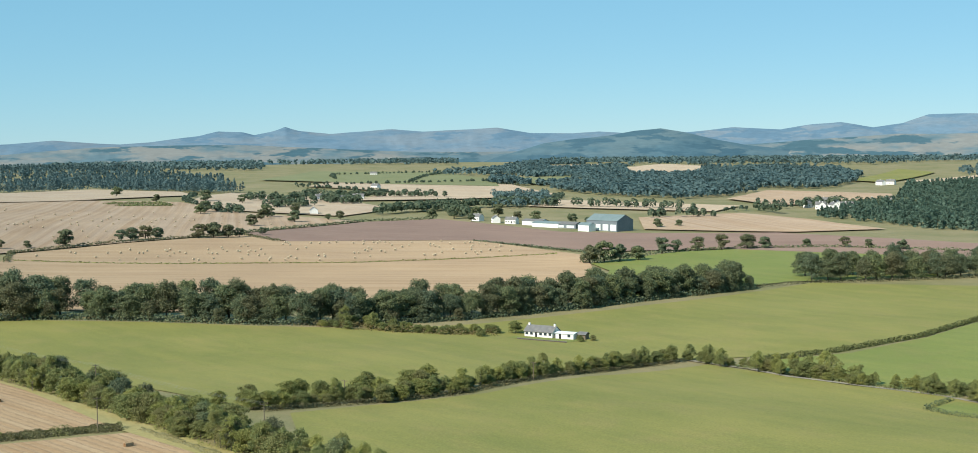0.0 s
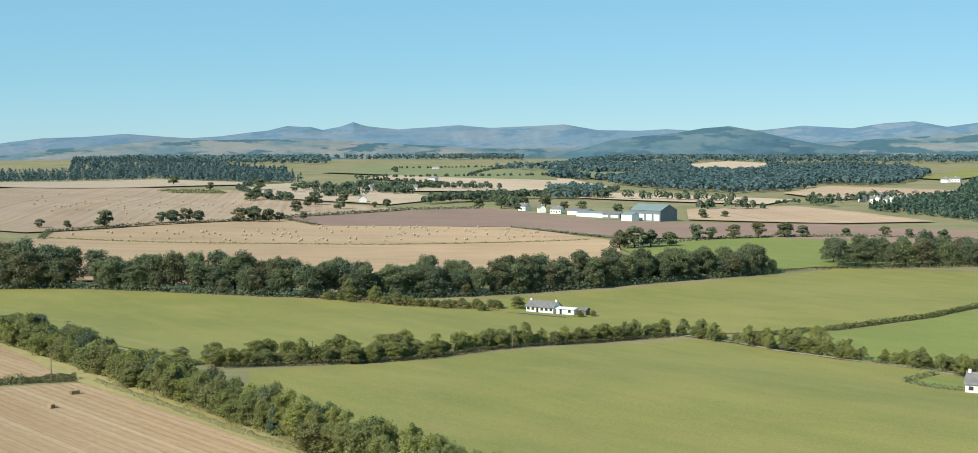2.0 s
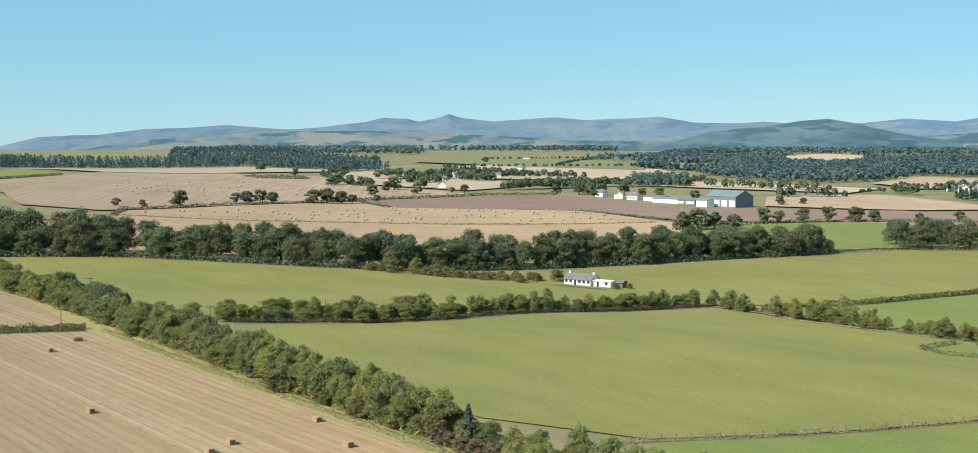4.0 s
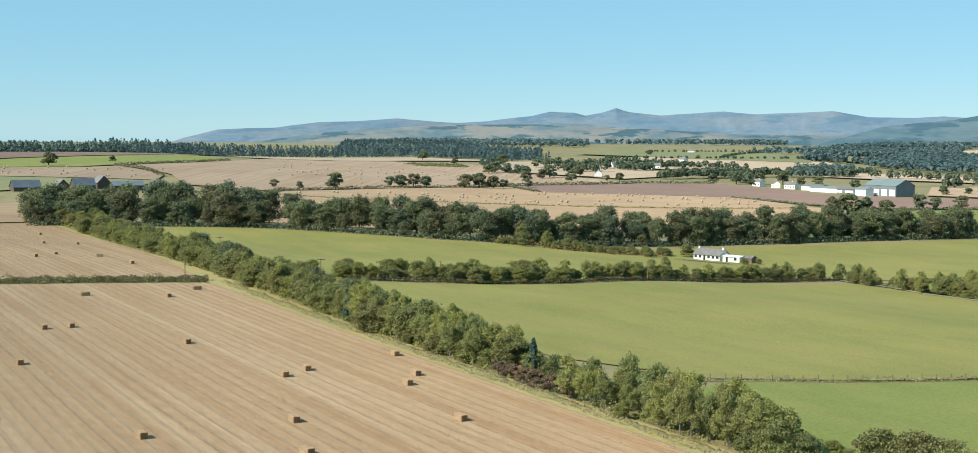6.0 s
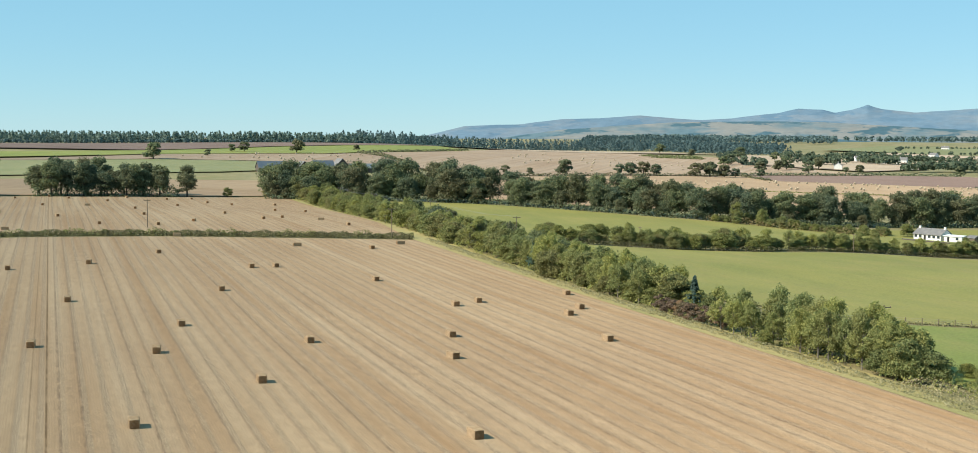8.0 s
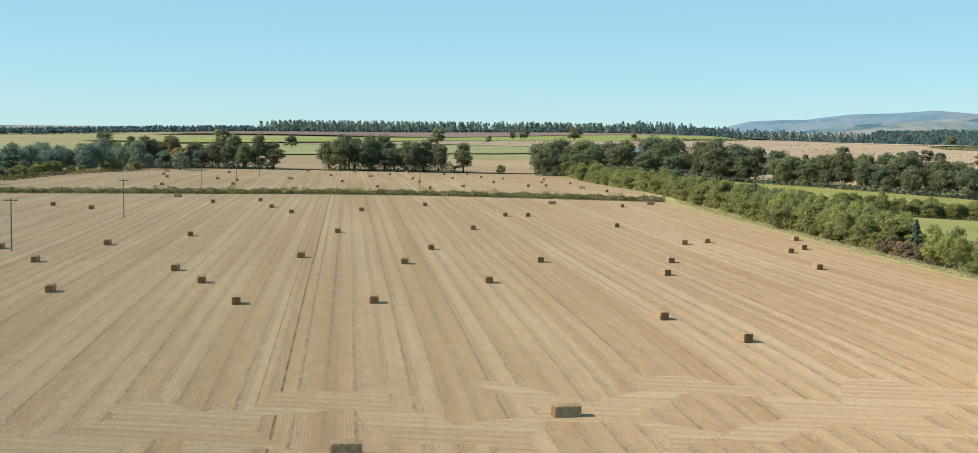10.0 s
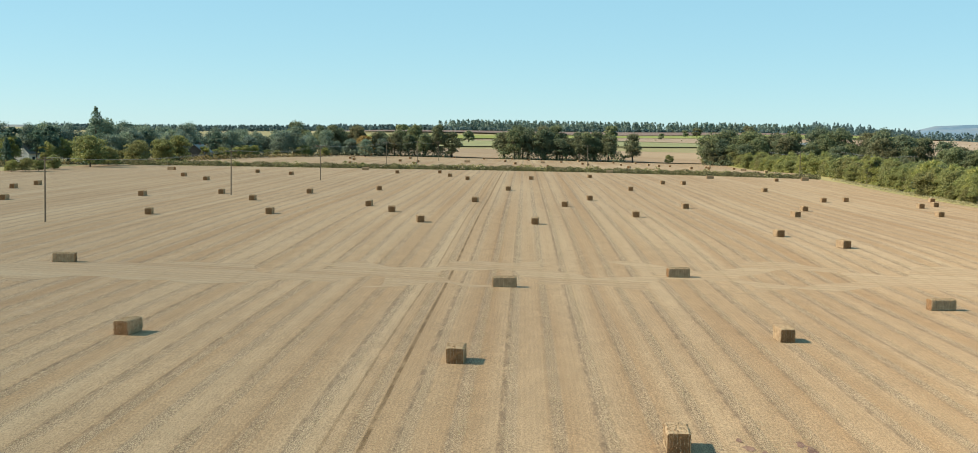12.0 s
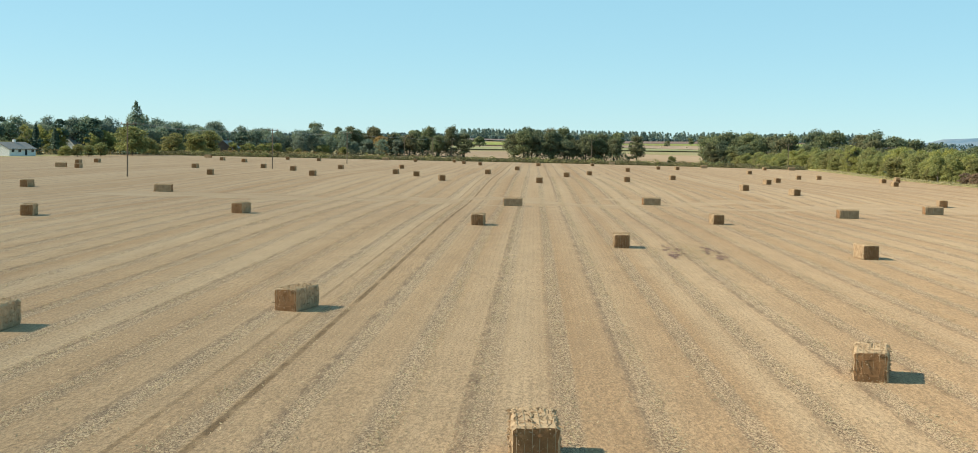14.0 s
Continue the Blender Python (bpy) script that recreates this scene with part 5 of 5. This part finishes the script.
building("grain_shed", "large grey grain shed with pale green-grey roof", "barn", 1296, 184, 235, 39, 24, 9.5, 15, "shed_wall", "green_roof", 0, False, 0, 4)
building("lean_to", "lower pale shed against a grain shed", "shed", 1284, 205, 235, 14, 10, 5.5, 7.5, "pale_wall", "green_roof", 0, False, 0, 1)
for x, y, yaw, ln, w, e, r, wall, roof, wn_, name, label in (
        (1326, 228, 240, 26, 12, 3.6, 5.6, "shed_wall", "slate", 0, "farm_shed", "dark long farm shed"),
        (1338, 250, 240, 34, 12, 3.4, 5, "pale_wall", "green_roof", 0, "farm_shed", "long white farm shed with pale roof"),
        (1366, 268, 240, 26, 12, 3.6, 5.6, "pale_wall", "slate", 0, "farm_shed", "white farm shed among yards"),
        (1384, 296, 250, 13, 7, 4, 6.6, "white_wall", "slate", 4, "farmhouse", "white two-storey farmhouse with slate roof"),
        (1400, 316, 200, 11, 8, 4, 7, "white_wall", "slate", 3, "farmhouse", "white gabled farm cottage"),
        (1430, 342, 240, 12, 8, 4, 7, "white_wall", "slate", 3, "farmhouse", "small white cottage in trees")):
    building(name, label, "farm building", x, y, yaw, ln, w, e, r, wall, roof, wn_, wn_ > 0, 1 if wn_ else 0, 0 if wn_ else 2, "farmstead buildings")
for x, y, yaw, ln, w, e, r, wall, roof, wn_, label in (
        (642, 609, 150, 17, 10, 2.4, 6.6, "stone", "blue_roof", 0, "low dark barn with blue-grey roof"),
        (671, 607, 60, 11, 8, 2.8, 6.6, "stone", "slate", 2, "stone steading with slate roof"),
        (687, 603, 150, 14, 9, 2.8, 7.2, "stone", "blue_roof", 0, "stone barn with steep blue-grey roof"),
        (711, 609, 60, 12, 9, 4, 8.6, "stone", "slate", 0, "tall dark stone barn"),
        (715, 590, 150, 21, 9, 2.8, 5.6, "stone", "shed_wall", 0, "long barn with pale sheet roof"),
        (733, 580, 60, 11, 7, 3.8, 7, "white_wall", "slate", 3, "white gabled farmhouse with slate roof")):
    building("steading", label, "farm building", x, y, yaw, ln, w, e, r, wall, roof, wn_, wn_ > 0, 0, 0, "hillside steading")
building("cottage", "white cottage with grey slate roof by a lane", "house", 400, -22, 75, 13, 8, 2.7, 5.4, "white_wall", "slate", 4, True, 2)
for k in range(14):
    x, y = 1640 + R.uniform(0, 150), -20 - R.uniform(0, 125)
    building("village_house", "pale village house with slate roof far off", "house", x, y, float(R.uniform(0, 180)), float(R.uniform(10, 15)), 8, 4.5, 8, "white_wall", "slate", 3, True, 1, 0, "distant village")
for x, y in ((1480, 545), (1800, 640), (1850, 600), (2300, 700), (3000, 900), (2450, -180), (2480, -200), (1760, 600)):
    building("far_house", "pale farmhouse far across the fields", "house", x, y, float(R.uniform(0, 180)), 16, 9, 4.5, 8, "white_wall", "slate", 3, True, 1, 0, "distant farms")
building("hamlet_house", "white gabled bungalow with grey roof beside stubble", "house", 64, 306, 40, 13, 8, 1.9, 3.8, "white_wall", "slate", 4, True, 1, 0, "hamlet houses")
building("hamlet_house", "pale house half hidden in trees", "house", 104, 372, 30, 12, 8, 3.2, 6.4, "white_wall", "slate", 3, True, 1, 0, "hamlet houses")
building("hamlet_house", "grey-roofed house behind garden trees", "house", 190, 440, 50, 12, 8, 2.8, 5.8, "stone", "slate", 3, True, 1, 0, "hamlet houses")


# ---- poles and wires ----
def pole_parts(h=8.8):
    bm = bmesh.new()
    tube(bm, [(0, 0, -0.5), (0, 0, h * 0.5), (0, 0, h)], [0.13, 0.115, 0.1], 8)
    arm = boxed(-1.1, 1.1, -0.06, 0.06, h - 0.45, h - 0.3)
    ins = []
    for x in (-1.0, 0.0, 1.0):
        b = bmesh.new()
        tube(b, [(x, 0, h - 0.3), (x, 0, h - 0.2), (x, 0, h - 0.05)], [0.05, 0.09, 0.04], 6)
        ins.append(mesh_from("insulator", b, "china"))
    return mesh_from("shaft", bm, "post"), mesh_from("crossarm", arm, "post"), ins


POLE = pole_parts()


def put_pole(x, y, yaw, group):
    root = thing("power_pole", "weathered wooden power pole with a crossarm", "power pole", group)
    root.matrix_basis = pose(x, y, hgt(x, y), 0, 0, yaw)
    part("shaft", POLE[0], "", root)
    part("crossarm", POLE[1], "", root)
    for i in POLE[2]:
        part("insulator", i, "", root)
    return root


def wires(name, pts, yaw):
    """Three sagging wires from pole to pole, as one thing."""
    root = thing(name, "three thin power cables between wooden poles", "cable")
    a = radians(yaw)
    for s in (-1.0, 0.0, 1.0):
        for (x0, y0), (x1, y1) in zip(pts, pts[1:]):
            z0, z1 = hgt(x0, y0) + 8.77, hgt(x1, y1) + 8.77
            line = []
            for k in range(9):
                t = k / 8
                line.append((x0 + (x1 - x0) * t + s * math.cos(a), y0 + (y1 - y0) * t + s * math.sin(a), z0 + (z1 - z0) * t - 4 * t * (1 - t) * 1.0))
            part("cable", tube(bmesh.new(), line, [0.012] * 9, 3), "wire", root)
    return root


LINE_W = [at(97, -34.5), at(176, -27), at(254, -22), at(388, -20), at(456, -15), at(534, -12)]
LINE_E = [(190, 28), (301, 169.6), (351, 239.5), (404, 310), (452, 372)]
LINE_C = [(301, 169.6), (369, 170), (427, 123)]
for pts, yaw, g in ((LINE_W, -36, "poles across the stubble"), (LINE_E, -40, "poles along the hedgerow"), (LINE_C[1:], 60, "poles by the pasture hedge")):
    for x, y in pts:
        pl = put_pole(x, y, yaw, g)
        if (x, y) == LINE_E[0]:
            pl.scale = (1, 1, 0.82)
        if g == "poles by the pasture hedge":
            pl.scale = (1, 1, 0.68)
put_pole(*at(404, 51), -36, "poles across the stubble")
wires("power_lines", LINE_W, -36)
wires("power_lines", LINE_E[1:], -40)
put_pole(300, 213, -36, "poles along the hedgerow")

# ---- ruts in the stubble ----
def strip(name, pts, width, mat, label, off=0.035):
    poly = []
    for sgn in (1, -1):
        side = []
        for i, (x, y) in enumerate(pts):
            x1, y1 = pts[min(i + 1, len(pts) - 1)]
            x0, y0 = pts[max(i - 1, 0)]
            d = math.hypot(x1 - x0, y1 - y0)
            w = width / 2 * R.uniform(0.75, 1.25)
            side.append((x + sgn * (y1 - y0) / d * w, y - sgn * (x1 - x0) / d * w))
        poly += side if sgn == 1 else side[::-1]
    return drape(name, poly, mat, label, off, 25, "track")


dig = random.Random(9)
for u0, v0, n0 in ((-22, 41.2, 9), (-23, 43.9, 8), (-25, 44.4, 5), (-24, 41.7, 5)):
    for k in range(n0):
        cu, cv, r = u0 - 1.3 * k + dig.uniform(-0.5, 0.5), v0 + dig.uniform(-0.3, 0.3), dig.uniform(0.16, 0.36)
        ring = [(cu + r * dig.uniform(1.2, 3.2) * math.cos(j * math.tau / 11), cv + r * dig.uniform(0.4, 1.1) * math.sin(j * math.tau / 11)) for j in range(11)]
        drape("bare_patch", [at(u, v) for u, v in ring], "red_earth", "reddish bare earth scuffed through the stubble", 0.02, 25, "track")
drape("lane", [(504, 74), (488.6, 52.5), (472.4, 39), (456.4, 15), (442.4, -9), (419, -29), (417.6, -27.6), (440.6, -7.6), (454.6, 16.4), (470.6, 40.4), (486.8, 54), (502, 75.5)], "tarmac", "narrow grey farm lane", 0.1, 12, "lane")

# ---- fence in the pasture ----
def fence(name, label, pts, step=3.0, h=1.15):
    root = thing(name, label, "fence")
    post = boxed(-0.06, 0.06, -0.06, 0.06, -0.2, h)
    me = mesh_from("post", post, "post")
    line = along(pts, step)
    for x, y, dx, dy in line:
        p = part("post", me, "", root)
        p.matrix_basis = pose(x, y, hgt(x, y), 0, 0, math.degrees(math.atan2(dy, dx)))
    for z in (0.4, 0.75, 1.05):
        bm = bmesh.new()
        tube(bm, [(x, y, hgt(x, y) + z) for x, y, _, _ in line], [0.012] * len(line), 3)
        part("wire", bm, "wire", root)
    return root


fence("pasture_fence", "wooden post and wire fence across pasture", [(222, 50), (229, 43), (248, 22), (271, -5), (300, -40), (330, -71)])


# ---- loose straw left in rows by the combine ----
def straw_rows():
    rng = np.random.default_rng(77)
    pos, out = [], []
    for k in range(-14, 34):
        v0 = 24.2 + 2.33 * (k + 0.68) + 0.2 * math.sin(k * 2.1)
        u1 = 150 if 0 <= k < 14 else 70
        n = int(38 * (u1 + 110) * (0.5 + 0.5 * abs(math.sin(k * 1.9))))
        u = -112 + (u1 + 112) * rng.uniform(0, 1, n) ** 1.5
        v = v0 - 0.0068 * u + rng.normal(0, 0.22, n)
        keep = np.sin(u * 0.9 + k) + np.sin(u * 0.37 + 2 * k) + rng.normal(0, 1.2, n) > -0.6
        pos.append(np.stack([u[keep], v[keep]], 1))
    p = np.concatenate(pos)
    n = 70000
    p = np.concatenate([p, np.stack([-112 + 120 * rng.uniform(0, 1, n) ** 1.6, rng.uniform(-20, 75, n)], 1)])
    p = np.concatenate([p, np.stack([rng.normal(-27, 4.0, 2600), rng.normal(42.7, 1.1, 2600)], 1)])
    xy = np.stack([0.59 * p[:, 0] + 0.807 * p[:, 1], 0.807 * p[:, 0] - 0.59 * p[:, 1]], 1)
    z = heights(xy) + rng.uniform(0.02, 0.12, len(p))
    a = rng.uniform(0, math.tau, len(p))
    d = np.stack([np.cos(a), np.sin(a), rng.normal(0, 0.35, len(p))], 1)
    ln = rng.uniform(0.02, 0.06, (len(p), 1))
    w = np.stack([-np.sin(a), np.cos(a), rng.normal(0, 0.4, len(p))], 1) * rng.uniform(0.005, 0.011, (len(p), 1))
    c = np.column_stack([xy, z])
    me = quads_mesh("loose_straw", np.stack([c - d * ln - w, c - d * ln + w, c + d * ln + w, c + d * ln - w], 1), ["straw_stalk"])
    return tagged(new("loose_straw", me), "loose pale straw lying in rows on stubble", "straw", kind="stuff")


straw_rows()
hedge("fence_weeds", "dry weeds and nettles along the pasture fence", [(222, 50), (229, 43), (248, 22), (271, -5), (300, -40), (330, -71)], 1.6, 0.5, 0.16, 30, "dry_leaf", 51, 0.6)


# ---- gardens ----
hedge("cottage_hedge", "clipped dark hedge round a cottage garden", [(434, -10), (414, 1), (404, -6), (392, -30)], 1.6, 1.4, 0.25, 22, "oak_leaf", 61, 0.15)
drape("cottage_lawn", [(431, -11), (415, -1), (407, -7), (396, -30), (410, -42)], "pasture_green", "mown cottage lawn", 0.12, 12, "lawn")
drape("bungalow_lawn", [(558, 152), (551, 154), (543, 126), (550, 122)], "pasture_green", "mown lawn before a bungalow", 0.12, 10, "lawn")


def garden_wall(pts, h=0.5):
    """A low rendered wall with a coping."""
    root = thing("garden_wall", "low grey garden wall before a bungalow", "wall")
    for (x0, y0), (x1, y1) in zip(pts, pts[1:]):
        d = math.hypot(x1 - x0, y1 - y0)
        m = pose(x0, y0, min(hgt(x0, y0), hgt(x1, y1)), 0, 0, math.degrees(math.atan2(y1 - y0, x1 - x0)))
        part("panel", box(bmesh.new(), 0, d, -0.12, 0.12, -0.3, h, m), "stone", root)
        part("coping", box(bmesh.new(), -0.02, d + 0.02, -0.17, 0.17, h, h + 0.08, m), "slate", root)
    return root


garden_wall([(549, 149), (546, 141), (541, 127)])
FIELDBUSH.put(R, 546, 122, 0.55)
FIELDBUSH.put(R, 550, 117, 0.5)
